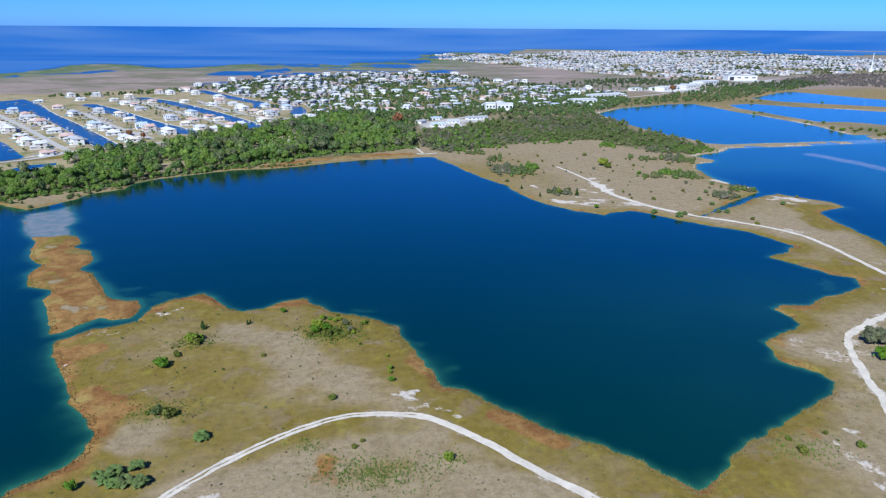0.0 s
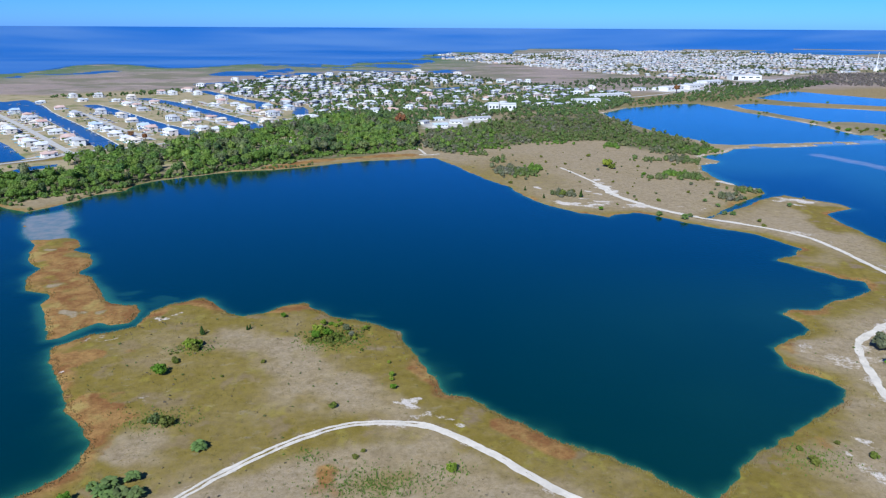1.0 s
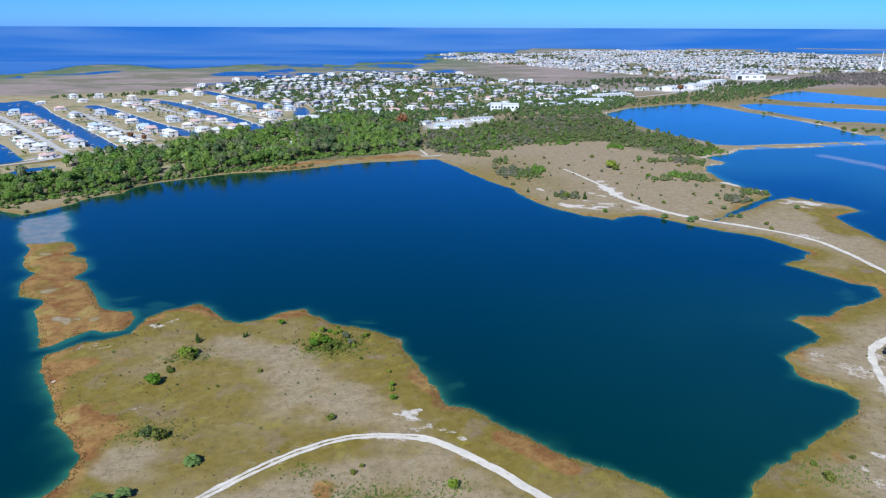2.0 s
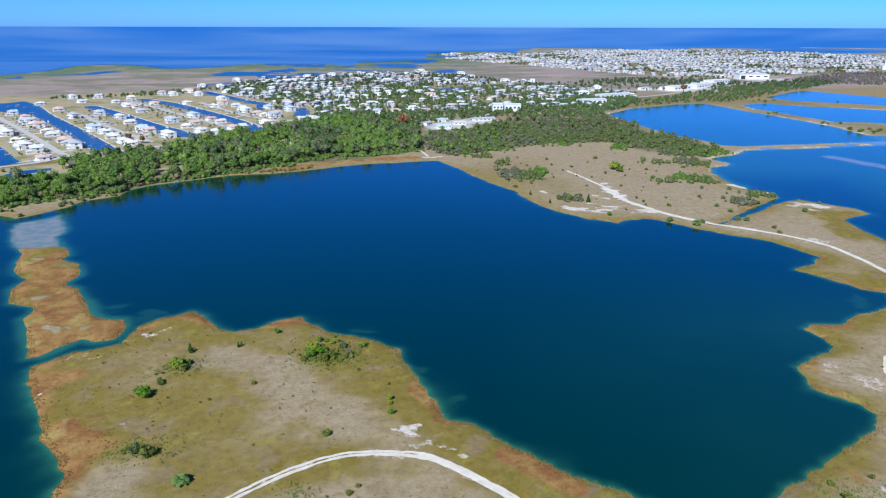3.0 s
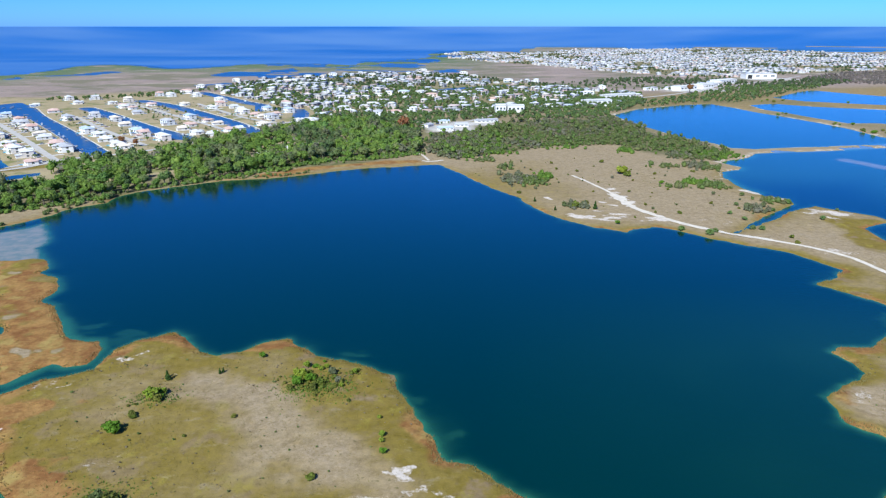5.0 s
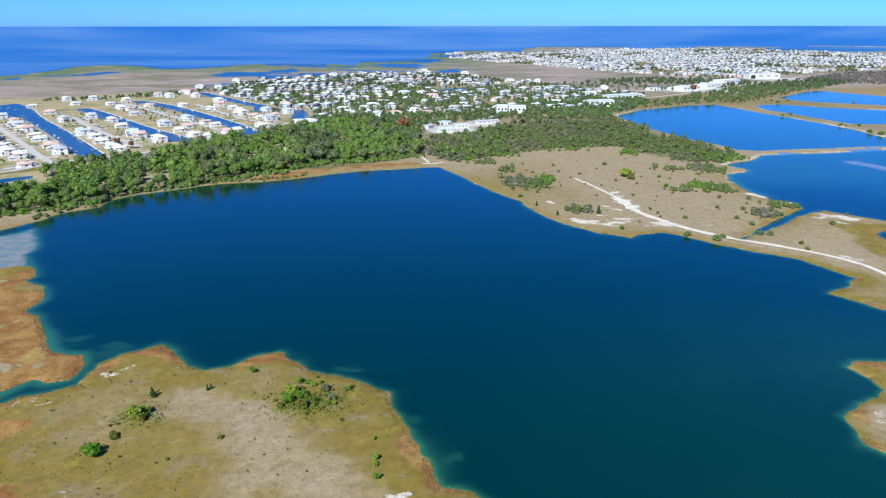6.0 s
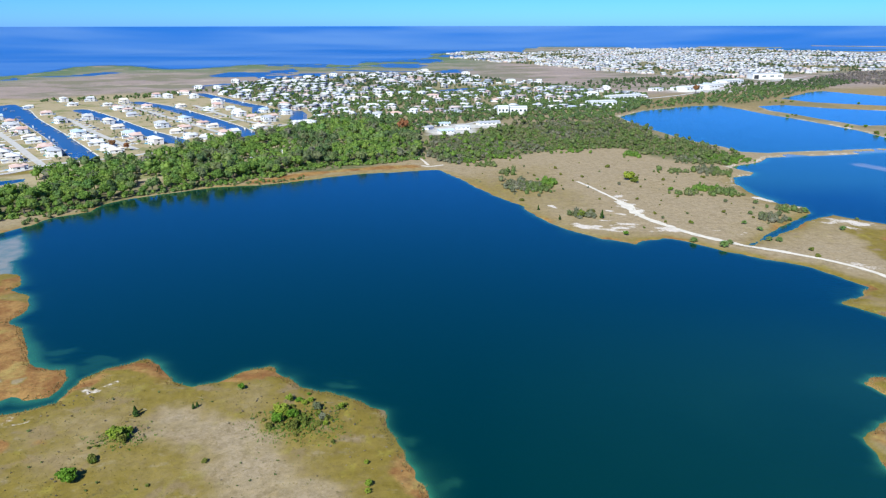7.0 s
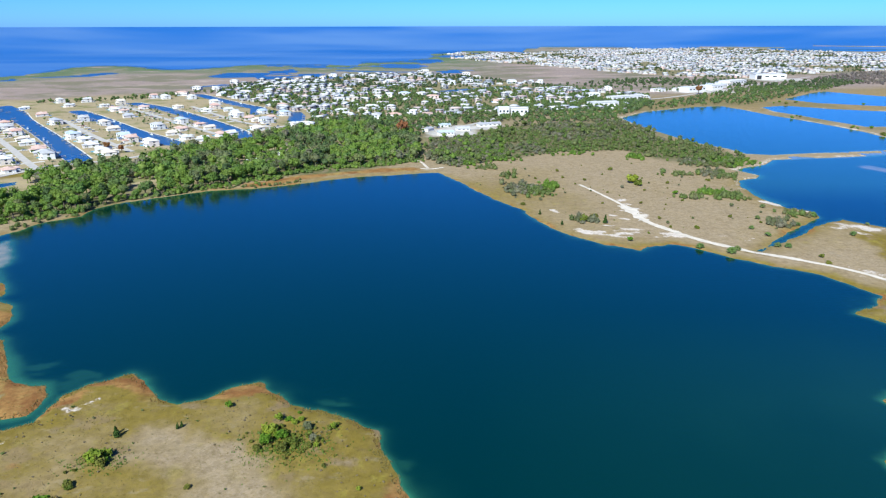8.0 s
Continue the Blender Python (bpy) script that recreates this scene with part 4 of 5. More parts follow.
def palm_tree(seed, high, wide, fronds):
    """A cabbage palm: a bare trunk and a round head of drooping folded fronds."""
    rng = np.random.default_rng(seed)
    parts = []
    for k in range(fronds):
        g, up = rng.uniform(0, 2 * np.pi), rng.uniform(-0.35, 1.2)
        length = wide * 0.5 * rng.uniform(0.8, 1.1)
        out = np.array([math.cos(g), math.sin(g), 0])
        side = np.array([-math.sin(g), math.cos(g), 0])
        base = np.array([0, 0, high])
        mid = base + (out * math.cos(up) + np.array([0, 0, math.sin(up)])) * length * 0.6
        tip = base + out * math.cos(up * 0.7) * length + np.array([0, 0, math.sin(up) * length * 0.55 - length * 0.15])
        w = length * 0.28
        v = np.array([base, mid + side * w - (0, 0, 0.12 * w), mid + (0, 0, 0.2 * w), mid - side * w - (0, 0, 0.12 * w), tip])
        parts.append((v, [[0, 1, 2], [0, 2, 3], [1, 4, 2], [2, 4, 3]]))
    return pack([limb((0, 0, -0.5), (0.05, 0.03, high), wide * 0.06, wide * 0.05)]), pack(parts)


def mesh_of(name, pair, material):
    return sheet(name, pair[0], pair[1], material)


def plant(name, label, category, group, pair, leaves, x, y, turn=0.0, size=1.0, z=None):
    """A plant of its own: an Empty at the foot with trunk and crown under it."""
    root = new(name)
    tagged(root, label, category, group)
    for part_name, m in (("trunk", pair[0]), ("crown", pair[1])):
        o = new(part_name, m)
        o.parent = root
    root.matrix_world = pose(x, y, height_at(x, y) if z is None else z, 0, 0, turn) @ Matrix.Scale(size, 4)
    return root


def kind_of(make, material, *args):
    trunk, crown = make(*args)
    return mesh_of("trunk", trunk, M_BARK), mesh_of("crown", crown, material)


def scatter(name, label, category, templates, x, y, z, turn, size, tint, material, tall=None):
    """Plants or houses past counting, joined into one mesh of kind stuff."""
    vs, ts, tone, n = [], [], [], 0
    for k in range(len(x)):
        v, t = templates[k % len(templates)]
        c, s = math.cos(turn[k]) * size[k], math.sin(turn[k]) * size[k]
        h = size[k] * (tall[k] if tall is not None else 1.0)
        vs.append(np.stack([v[:, 0] * c - v[:, 1] * s + x[k], v[:, 0] * s + v[:, 1] * c + y[k], v[:, 2] * h + z[k]], -1))
        ts.append(t + n)
        tone.append(np.full(len(v), tint[k]))
        n += len(v)
    me = sheet(name, np.vstack(vs), np.vstack(ts), material)
    tone = np.concatenate(tone)
    colours(me, "tint", np.stack([tone, tone, tone, tone], -1))
    return tagged(new(name, me), label, category, kind="stuff")


def spread(outline, step, rng, jitter=0.45):
    """Jittered places on a grid inside an outline."""
    o = np.array(outline)
    gx, gy = np.meshgrid(np.arange(o[:, 0].min(), o[:, 0].max(), step), np.arange(o[:, 1].min(), o[:, 1].max(), step))
    gx, gy = gx.ravel() + rng.uniform(-jitter, jitter, gx.size) * step, gy.ravel() + rng.uniform(-jitter, jitter, gx.size) * step
    for a, b, wide in CLEARINGS:
        gx = np.where(np.hypot(gx - a, gy - b) < wide, 1e6, gx)
    for a, b, wide in LOW_GROUND:
        gx = np.where((np.hypot(gx - a, gy - b) < wide) & (step > 6), 1e6, gx)
    ok = inside(gx, gy, list(outline)) & ~((np.abs(gx + 3) < 31) & (np.abs(gy - 890) < 36)) & ~((np.abs(gx - 38) < 34) & (np.abs(gy - 940) < 18))
    return gx[ok], gy[ok]


rng = np.random.default_rng(11)
OAKS = [kind_of(crown_tree, M_OAK, s, h, w, 9, 520, 0.5) for s, h, w in ((1, 10, 11), (2, 11.5, 13), (3, 8.5, 10), (4, 11, 10), (5, 7.5, 9))]
PINES = [kind_of(crown_tree, M_PINE, s, h, w, 7, 380, 0.45) for s, h, w in ((6, 14, 8), (7, 12, 7.5))]
cheap = [pack([*crown_tree(s, h, w, 5, 110, 0.75, 0.45, False)]) for s, h, w in ((21, 10, 10), (22, 12, 12), (23, 8, 9), (24, 11, 9), (25, 7, 8), (26, 9, 11))]
fine_bush = [pack([*crown_tree(s, h, w, 4, 80, 0.42, 0.2, False)]) for s, h, w in ((35, 3.4, 6), (36, 4.4, 6.5), (37, 3.0, 5))]
bushy = [pack([*crown_tree(s, h, w, 4, 64, 0.5, 0.22, False)]) for s, h, w in ((31, 4.0, 6), (32, 5.0, 6), (33, 3.2, 5), (34, 4.5, 7))]

x, y = spread(WOOD_A, 6.6, rng)
z, s = heights(x, y)
ok = (s > 3.5) & ((value_noise(x, y, 22.0, 78) > 0.16) | (s < 12)) & ~((x > -165) & (depth_in(x, y, WOOD_FRONT) < 0) & (y < 720))
x, y, z, s = x[ok], y[ok], z[ok], s[ok]
edge = line_distance(x, y, SHORE_NORTH[12:])
order = np.argsort(edge)
first, rest = order[:230], order[230:]
for k in first:
    plant("oak_tree", "dense green oak tree in the wood along the lake bank", "tree", "trees of the lakeside wood", OAKS[k % 5] if k % 7 else PINES[k % 2], M_OAK, x[k], y[k], rng.uniform(0, 360), rng.uniform(0.5, 1.15) * (0.8 if s[k] < 8 else 1.0), z[k])
tones = fractal(x, y, 45.0, 58, 3)
bare_wood = rng.uniform(0, 1, len(rest)) < 0.05 + 0.25 * (fractal(x[rest], y[rest], 30.0, 62, 2) > 0.35)
for sel, mat, nm, lb in (((tones[rest] > -0.22) & ~bare_wood, M_OAK, "wood_behind", "dense green wood of oaks behind the lake bank"), ((tones[rest] <= -0.22) & ~bare_wood, M_PINE, "pine_wood", "grey-green pines in the lakeside wood"), (bare_wood, M_GREY, "bare_wood", "leafless grey trees standing in the lakeside wood")):
    k = rest[sel]
    scatter(nm, lb, "wood", cheap, x[k], y[k], z[k], rng.uniform(0, 6.28, len(k)), rng.uniform(0.5, 1.25, len(k)), rng.uniform(0, 1, len(k)), mat, rng.uniform(0.75, 1.15, len(k)))

x, y = spread(WOOD_B, 5.2, rng)
z, s = heights(x, y)
edge = np.clip(np.array(depth_in(x, y, WOOD_B)) / 45, 0, 1)
ok = (s > 3) & (value_noise(x, y, 30.0, 77) > 0.40 - 0.32 * edge)
x, y, z = x[ok], y[ok], z[ok]
grey = fractal(x, y, 70.0, 55, 3) + (y - 800) / 400 > 0.08
for sel, mat, nm, lb in ((grey, M_GREY, "grey_scrub", "grey leafless scrub woods on the headland"), (~grey, M_BRUSH, "green_scrub", "green scrub oaks on the headland")):
    k = np.nonzero(sel)[0]
    scatter(nm, lb, "scrub", bushy, x[k], y[k], z[k], rng.uniform(0, 6.28, len(k)), rng.uniform(0.35, 1.15, len(k)), rng.uniform(0, 1, len(k)), mat)

k = np.nonzero(rng.uniform(0, 1, len(x)) < 0.14)[0]
scatter("scrub_oaks", "taller green oaks standing out of the scrub", "trees", cheap, x[k], y[k], z[k], rng.uniform(0, 6.28, len(k)), rng.uniform(0.4, 0.85, len(k)), rng.uniform(0, 1, len(k)), M_BRUSH)
x, y = spread(CORNER_SCRUB, 4.6, rng)
z, s = heights(x, y)
k = np.nonzero((s > 3) & (line_distance(x, y, RAMP_A) > 7) & (line_distance(x, y, RAMP_B) > 7) & (value_noise(x, y, 16.0, 76) > 0.25))[0]
scatter("corner_scrub", "grey bare scrub by the lake corner", "scrub", bushy, x[k], y[k], z[k], rng.uniform(0, 6.28, len(k)), rng.uniform(0.4, 1.2, len(k)), rng.uniform(0, 1, len(k)), M_GREY)
k = k[::9]
scatter("corner_oaks", "green oaks by the lake corner", "trees", cheap, x[k], y[k], z[k], rng.uniform(0, 6.28, len(k)), rng.uniform(0.4, 0.8, len(k)), rng.uniform(0, 1, len(k)), M_OAK)

x, y = spread(PURPLE_SCRUB, 15.0, rng)
z, s = heights(x, y)
k = np.nonzero((s > 5) & (value_noise(x, y, 50.0, 79) > 0.25))[0]
scatter("bare_scrub", "mauve-grey bare scrub behind the ponds", "scrub", [pack([*crown_tree(q, 4, 7, 2, 26, 0.9, 0.25, False)]) for q in (38, 39)], x[k], y[k], z[k], rng.uniform(0, 6.28, len(k)), rng.uniform(0.9, 1.6, len(k)), rng.uniform(0, 1, len(k)), M_MAUVE)

# trees among the houses and on the far shore: thick groves with open lots between
belts = [(TOWN_MID, 10.0, 0.44), (TOWN_FAR, 18.0, 0.50), (FAR_BELT, 15.0, 0.25), (SCRUB_BELT, 18.0, 0.4), ([(-190, 905), (-60, 925), (-40, 850), (20, 960), (200, 985), (240, 1040), (330, 1230), (300, 1300), (60, 1130), (-40, 1030), (-190, 1010)], 8.5, 0.2),
         ([(250, 1060), (420, 1195), (470, 1190), (900, 1640), (860, 1700), (600, 1500), (380, 1260), (280, 1180)], 11.0, 0.12), ([(-690, 1190), (-560, 1240), (-420, 1400), (-440, 1440), (-600, 1275), (-700, 1225)], 12.0, 0.25)]
X, Y = [], []
for outline, step, gap in belts:
    x, y = spread(outline, step, rng)
    grove = 0.6 * value_noise(x, y, 70.0, 91) + 0.4 * value_noise(x, y, 24.0, 92)
    ok = (grove > gap) | (rng.uniform(0, 1, len(x)) < 0.14)
    X.append(x[ok])
    Y.append(y[ok])
x, y = np.concatenate(X), np.concatenate(Y)
z, s = heights(x, y)
ok = (s > 9) | (s > 5) & (y < 1000)
x, y, z = x[ok], y[ok], z[ok]
near_town = y < 1500
for sel, nm, lb, kinds in ((near_town, "town_trees", "green garden trees among the houses of the town", [pack([*crown_tree(q, h, w, 3, 42, 1.0, 0.26, False)]) for q, h, w in ((41, 8, 8), (42, 7, 9), (43, 9, 7))]),
                           (~near_town, "far_trees", "dark green trees among the far houses", [pack([*crown_tree(q, 7, 10, 2, 16, 1.7, 0.2, False)]) for q in (48, 49)])):
    k = np.nonzero(sel)[0]
    scatter(nm, lb, "trees", kinds, x[k], y[k], z[k], rng.uniform(0, 6.28, len(k)), rng.uniform(0.4, 1.15, len(k)), rng.uniform(0, 1, len(k)), M_TOWN if nm == "town_trees" else M_FAR_LEAF)

X, Y = [], []
for r in (ROAD0, ROAD2, ROAD3, ROAD4):
    c = np.repeat(smooth_line(r, 7.0), 3, axis=0)
    X.append(c[:, 0] + rng.uniform(-36, 36, len(c)))
    Y.append(c[:, 1] + rng.uniform(-36, 36, len(c)))
x, y = np.concatenate(X), np.concatenate(Y)
z, s = heights(x, y)
gone = np.min([line_distance(x, y, r) for r in ROADS], axis=0) < 9
ok = (s > 4) & ~gone
x, y, z = x[ok], y[ok], z[ok]
scatter("garden_trees", "small green garden trees and palms by the canal houses", "trees", [pack([*crown_tree(q, 6, 6, 3, 40, 0.8)]) for q in (45, 46)] + [pack([*palm_tree(47, 6, 5, 22)])], x, y, z, rng.uniform(0, 6.28, len(x)), rng.uniform(0.2, 0.85, len(x)), rng.uniform(0, 1, len(x)), M_TOWN)

# brush at the foot of the wood, round the small pond and along the bank
x, y = [], []
for line, wide, count in ((WOOD_FRONT[:7], 5.0, 330), ([(-325, 545), (-345, 562), (-372, 560), (-392, 580)], 9.0, 190), ([(-168, 616), (-190, 592), (-228, 560), (-250, 528), (-290, 495), (-331, 460)], 4.0, 330)):
    c = smooth_line(line, 2.0)
    pick = rng.integers(0, len(c), count)
    x.append(c[pick, 0] + rng.normal(0, wide, count))
    y.append(c[pick, 1] + rng.normal(0, wide, count))
x, y = np.concatenate(x), np.concatenate(y)
z, s = heights(x, y)
k = np.nonzero(s > 2.5)[0]
scatter("wood_brush", "green brush at the foot of the lakeside wood", "shrubs", fine_bush, x[k], y[k], z[k], rng.uniform(0, 6.28, len(k)), rng.uniform(0.35, 1.15, len(k)), rng.uniform(0, 1, len(k)), M_OAK)

c = smooth_line(SHORE_NORTH[14:], 1.2)
x, y = c[:, 0] + rng.normal(0, 3.5, len(c)), c[:, 1] + rng.normal(0, 3.5, len(c)) + 5
z, s = heights(x, y)
k = np.nonzero((s > 1.2) & (s < 14) & (value_noise(x, y, 18.0, 83) > 0.35))[0]
scatter("bank_brush", "grey and green brush along the wooded lake bank", "shrubs", fine_bush, x[k], y[k], z[k], rng.uniform(0, 6.28, len(k)), rng.uniform(0.25, 0.8, len(k)), rng.uniform(0, 1, len(k)), M_BRUSH)

# single shrubs on the open land
ROUND = [kind_of(crown_tree, M_BRIGHT, s, 0.8, 1.0, 6, 240, 0.075, 0.2) for s in (51, 52)]
YELLOW = [kind_of(crown_tree, M_LIME, s, 0.8, 1.0, 6, 240, 0.08, 0.2) for s in (53, 54)]
SCRUB = [kind_of(crown_tree, M_SHRUB, s, 0.6, 1.0, 6, 200, 0.09, 0.2) for s in (55, 56)]
ASHEN = [kind_of(crown_tree, M_GREY, s, 0.75, 1.0, 6, 220, 0.09, 0.2) for s in (57, 58)]
RUSTS = [kind_of(crown_tree, M_RUST, s, 10, 11, 6, 240, 0.6) for s in (64, 65)]
CONE = [kind_of(cone_tree, M_CEDAR, s, 1.8, 1.0, 220, 0.09) for s in (59, 60)]
PALMS = [kind_of(palm_tree, M_PALM, s, 0.3, 1.15, 52) for s in (61, 62, 63)]
TONES = {"r": (ROUND, "shrub", "round bright green shrub standing in dry grass"), "y": (YELLOW, "shrub", "bright yellow-green shrub in dry grass"), "s": (SCRUB, "shrub", "low olive shrub in dry grass"),
         "g": (ASHEN, "shrub", "grey half-bare shrub in dry grass"), "c": (CONE, "cedar_tree", "small dark cone-shaped cedar in dry grass"), "p": (PALMS, "palm_tree", "low cabbage palm with a round head of fronds")}
for k, (px, py, wide, tone) in enumerate(SHRUBS_A + SHRUBS_B + SHRUBS_C):
    kinds, nm, lb = TONES[tone]
    if survey(np.array([float(px)]), np.array([float(py)]))[0][0] < 1.5:
        continue
    plant(nm, lb, nm.replace("_", " "), "plants on the open land", kinds[k % len(kinds)], None, px, py, k * 77 % 360, wide * {"p": 1.12, "c": 0.85}.get(tone, 1.3))
x, y = spread([(30, 590), (60, 545), (100, 480), (150, 470), (230, 520), (228, 590), (260, 680), (180, 700), (60, 690), (10, 650)], 13.0, rng, 0.95)
z, s = heights(x, y)
for k in np.nonzero((s > 4) & (rng.uniform(0, 1, len(x)) < 0.5))[0]:
    plant("shrub", "small dark shrub on the dry headland", "shrub", "shrubs of the headland", SCRUB[k % 2] if k % 3 else ASHEN[k % 2], None, x[k], y[k], k * 50, 0.7 + 3.0 * rng.uniform(0, 1) ** 2.5, z[k])
for kind_, mat, nm, lb in (("b", M_BRUSH, "thicket", "green shrubs in thickets on the headland"), ("g", M_GREY, "grey_thicket", "grey half-bare shrubs in thickets on the headland"), ("f", M_FRESH, "fresh_thicket", "fresh green shrubs in thickets on the headland")):
    groups = [q for q in THICK if q[5] == kind_]
    x = np.concatenate([q[0] + rng.normal(0, 0.62, q[4]) * q[2] for q in groups])
    y = np.concatenate([q[1] + rng.normal(0, 0.62, q[4]) * q[3] for q in groups])
    z, s = heights(x, y)
    k = np.nonzero(s > 2)[0]
    scatter(nm, lb, "shrubs", fine_bush, x[k], y[k], z[k], rng.uniform(0, 6.28, len(k)), rng.uniform(0.35, 1.15, len(k)), rng.uniform(0, 1, len(k)), mat, rng.uniform(0.7, 1.5, len(k)))
x, y = [], []
for a, b, wide, count in ((20, 735, 14, 60), (38, 760, 12, 60), (10, 700, 8, 30), (48, 720, 9, 40), (118, 750, 10, 30), (262, 700, 12, 60), (245, 715, 12, 40)):
    x.append(rng.normal(a, wide, count))
    y.append(rng.normal(b, wide, count))
x, y = np.concatenate(x), np.concatenate(y)
z, s = heights(x, y)
k = np.nonzero(s > 3)[0]
scatter("bright_thicket", "fresh green shrubs at the edge of the scrub", "shrubs", fine_bush, x[k], y[k], z[k], rng.uniform(0, 6.28, len(k)), rng.uniform(0.4, 1.1, len(k)), rng.uniform(0, 1, len(k)), M_FRESH)
a, b = rng.normal(0, 1, 100), rng.normal(0, 1, 100)
x, y = -45 + a * 6.5, 256 + b * 5.0
z, s = heights(x, y)
scatter("bramble", "low green bramble thicket on the dry peninsula", "shrubs", [(v * 0.16, q) for v, q in fine_bush], x, y, z, rng.uniform(0, 6.28, 100), rng.uniform(0.7, 2.6, 100), rng.uniform(0, 1, 100), M_SHRUB)
for k in range(10):
    a, b = -48 + rng.normal(0, 5.5), 262 + rng.normal(0, 4.5)
    pool, lb = ((YELLOW, "bright green shrub in a thicket"), (SCRUB, "olive shrub in a thicket"), (ROUND, "green shrub in a thicket"))[k % 3]
    plant("shrub", lb + " on the dry peninsula", "shrub", "thicket of the peninsula", pool[k % 2], None, a, b, k * 40, rng.uniform(1.5, 3.6))
for a, b, n, wide in DYKES:
    for k in range(n):
        px, py = a + rng.normal(0, wide), b + rng.normal(0, wide * 0.6)
        if survey(np.array([px]), np.array([py]))[0][0] > 1.0:
            plant("shrub", "green shrub on the bank between the ponds", "shrub", "shrubs of the banks", (ROUND, SCRUB)[k % 2][k % 2], None, px, py, k * 40, rng.uniform(3, 7))
for k, (a, b, size) in enumerate(RED_TREES):
    plant("red_tree", "rust-red bare-leaved tree among the houses", "tree", "rust-red trees", RUSTS[k % 2], None, a, b, k * 50, size)

x, y = rng.uniform(-150, 175, 900), rng.uniform(150, 300, 900)
z, s = heights(x, y)
k = np.nonzero((s > 4) & (value_noise(x, y, 14.0, 68) > 0.45) & (line_distance(x, y, TRACK_S) > 3))[0]
tiny_bush = [pack([*crown_tree(q, 0.7, 1.0, 3, 36, 0.14, 0.2)]) for q in (81, 82, 83)]
scatter("low_scrub", "tiny dark olive scrub dotted over the dry grass", "scrub", tiny_bush, x[k], y[k], z[k], rng.uniform(0, 6.28, len(k)), rng.uniform(0.3, 1.0, len(k)) ** 4 * 1.3 + 0.15, rng.uniform(0, 1, len(k)), M_BRUSH)

x, y = [], []
for a, b, wide in ((-112, 232, 11), (-122, 262, 9), (-92, 205, 8), (-60, 268, 10), (-36, 262, 5), (-100, 250, 7), (-70, 205, 12), (-20, 240, 8), (-60, 172, 12), (20, 160, 12), (120, 185, 12), (150, 270, 9), (-38, 259, 2.5)):
    x.append(rng.normal(a, wide, 38))
    y.append(rng.normal(b, wide * 0.7, 38))
x, y = np.concatenate(x), np.concatenate(y)
z, s = heights(x, y)
k = np.nonzero((s > 3) & (line_distance(x, y, TRACK_S) > 3))[0]
scatter("twig_scrub", "bare grey-brown twigs scattered in the dry grass", "scrub", tiny_bush, x[k], y[k], z[k], rng.uniform(0, 6.28, len(k)), rng.uniform(0.4, 1.0, len(k)) ** 3 * 0.8 + 0.15, rng.uniform(0, 1, len(k)), M_TWIG, rng.uniform(0.6, 1.3, len(k)))

# reeds at the water's edge and dry grass
n = 130000
x, y = rng.uniform(-330, 330, n), rng.uniform(140, 500, n)
ok = (np.abs(np.arctan2(x, y)) < 0.72)
x, y = x[ok], y[ok]
z, s = heights(x, y)
blades = []
for q in range(4):
    g = np.random.default_rng(70 + q)
    b = []
    for k in range(4):
        a, lean = g.uniform(0, 6.28), g.uniform(0, 0.5)
        w = np.array([math.cos(a), math.sin(a), 0]) * 0.13
        p = np.array([g.uniform(-0.3, 0.3), g.uniform(-0.3, 0.3), 0])
        b.append((np.array([p - w, p + w, p + (lean * math.sin(a), lean * math.cos(a), g.uniform(0.7, 1.2))]), [[0, 1, 2]]))
    blades.append(pack(b))
bank = np.nonzero((inland > -0.45) & (inland < 2.6) & (GY > 140) & (np.hypot(GX, GY) < 430) & (np.abs(np.arctan2(GX, GY)) < 0.72))[0]
bank = np.concatenate([bank, bank, bank])
gx_, gy_ = x, y
x, y = GX[bank] + rng.normal(0, 0.5, len(bank)), GY[bank] + rng.normal(0, 0.5, len(bank))
z, s = heights(x, y)
k = np.nonzero((s > -0.45) & (s < 2.6) & (value_noise(x, y, 6.0, 66) > 0.3))[0]
rusty = (x < -95) & (y < 440) & (value_noise(x, y, 9.0, 69) + 0.35 * value_noise(x, y, 3.0, 70) > 0.62) | (np.array([np.hypot(np.array([q[0] for q in RUSTY])[:, None] - x[None], np.array([q[1] for q in RUSTY])[:, None] - y[None]).min(0)])[0] < 9)
for sel, mat, nm, lb in ((rusty[k], M_REED, "rust_reeds", "rust-brown reeds along the lake margins"), (~rusty[k], M_STRAW, "straw_reeds", "straw and olive reeds along the lake margins")):
    q = k[sel]
    scatter(nm, lb, "reeds", blades, x[q], y[q], np.maximum(z[q], -0.1), rng.uniform(0, 6.28, len(q)), rng.uniform(0.35, 0.75, len(q)), rng.uniform(0, 1, len(q)), mat)
x, y = gx_, gy_
z, s = heights(x, y)
k = np.nonzero((s > 3.5) & (y < 320) & (value_noise(x, y, 5.0, 67) > 0.35) & (line_distance(x, y, TRACK_S) > 2.6))[0]
scatter("grass", "dry straw grass tufts on sandy land", "grass", blades, x[k], y[k], z[k], rng.uniform(0, 6.28, len(k)), rng.uniform(0.2, 0.5, len(k)), rng.uniform(0, 1, len(k)), M_GRASS, np.full(len(k), 0.7))
x, y = [], []
for a, b, wide, deep, count in ((-20, 163, 9, 4, 900), (-44, 254, 7, 5, 900), (-98, 245, 5, 3, 250), (-92, 194, 7, 4, 300), (108, 176, 6, 4, 300), (-40, 176, 3, 2, 80), (2, 169, 3, 2, 80)):
    x.append(rng.normal(a, wide, count))
    y.append(rng.normal(b, deep, count))
x, y = np.concatenate(x), np.concatenate(y)
z, s = heights(x, y)
k = np.nonzero((s > 2.5) & (line_distance(x, y, TRACK_S) > 2.6))[0]
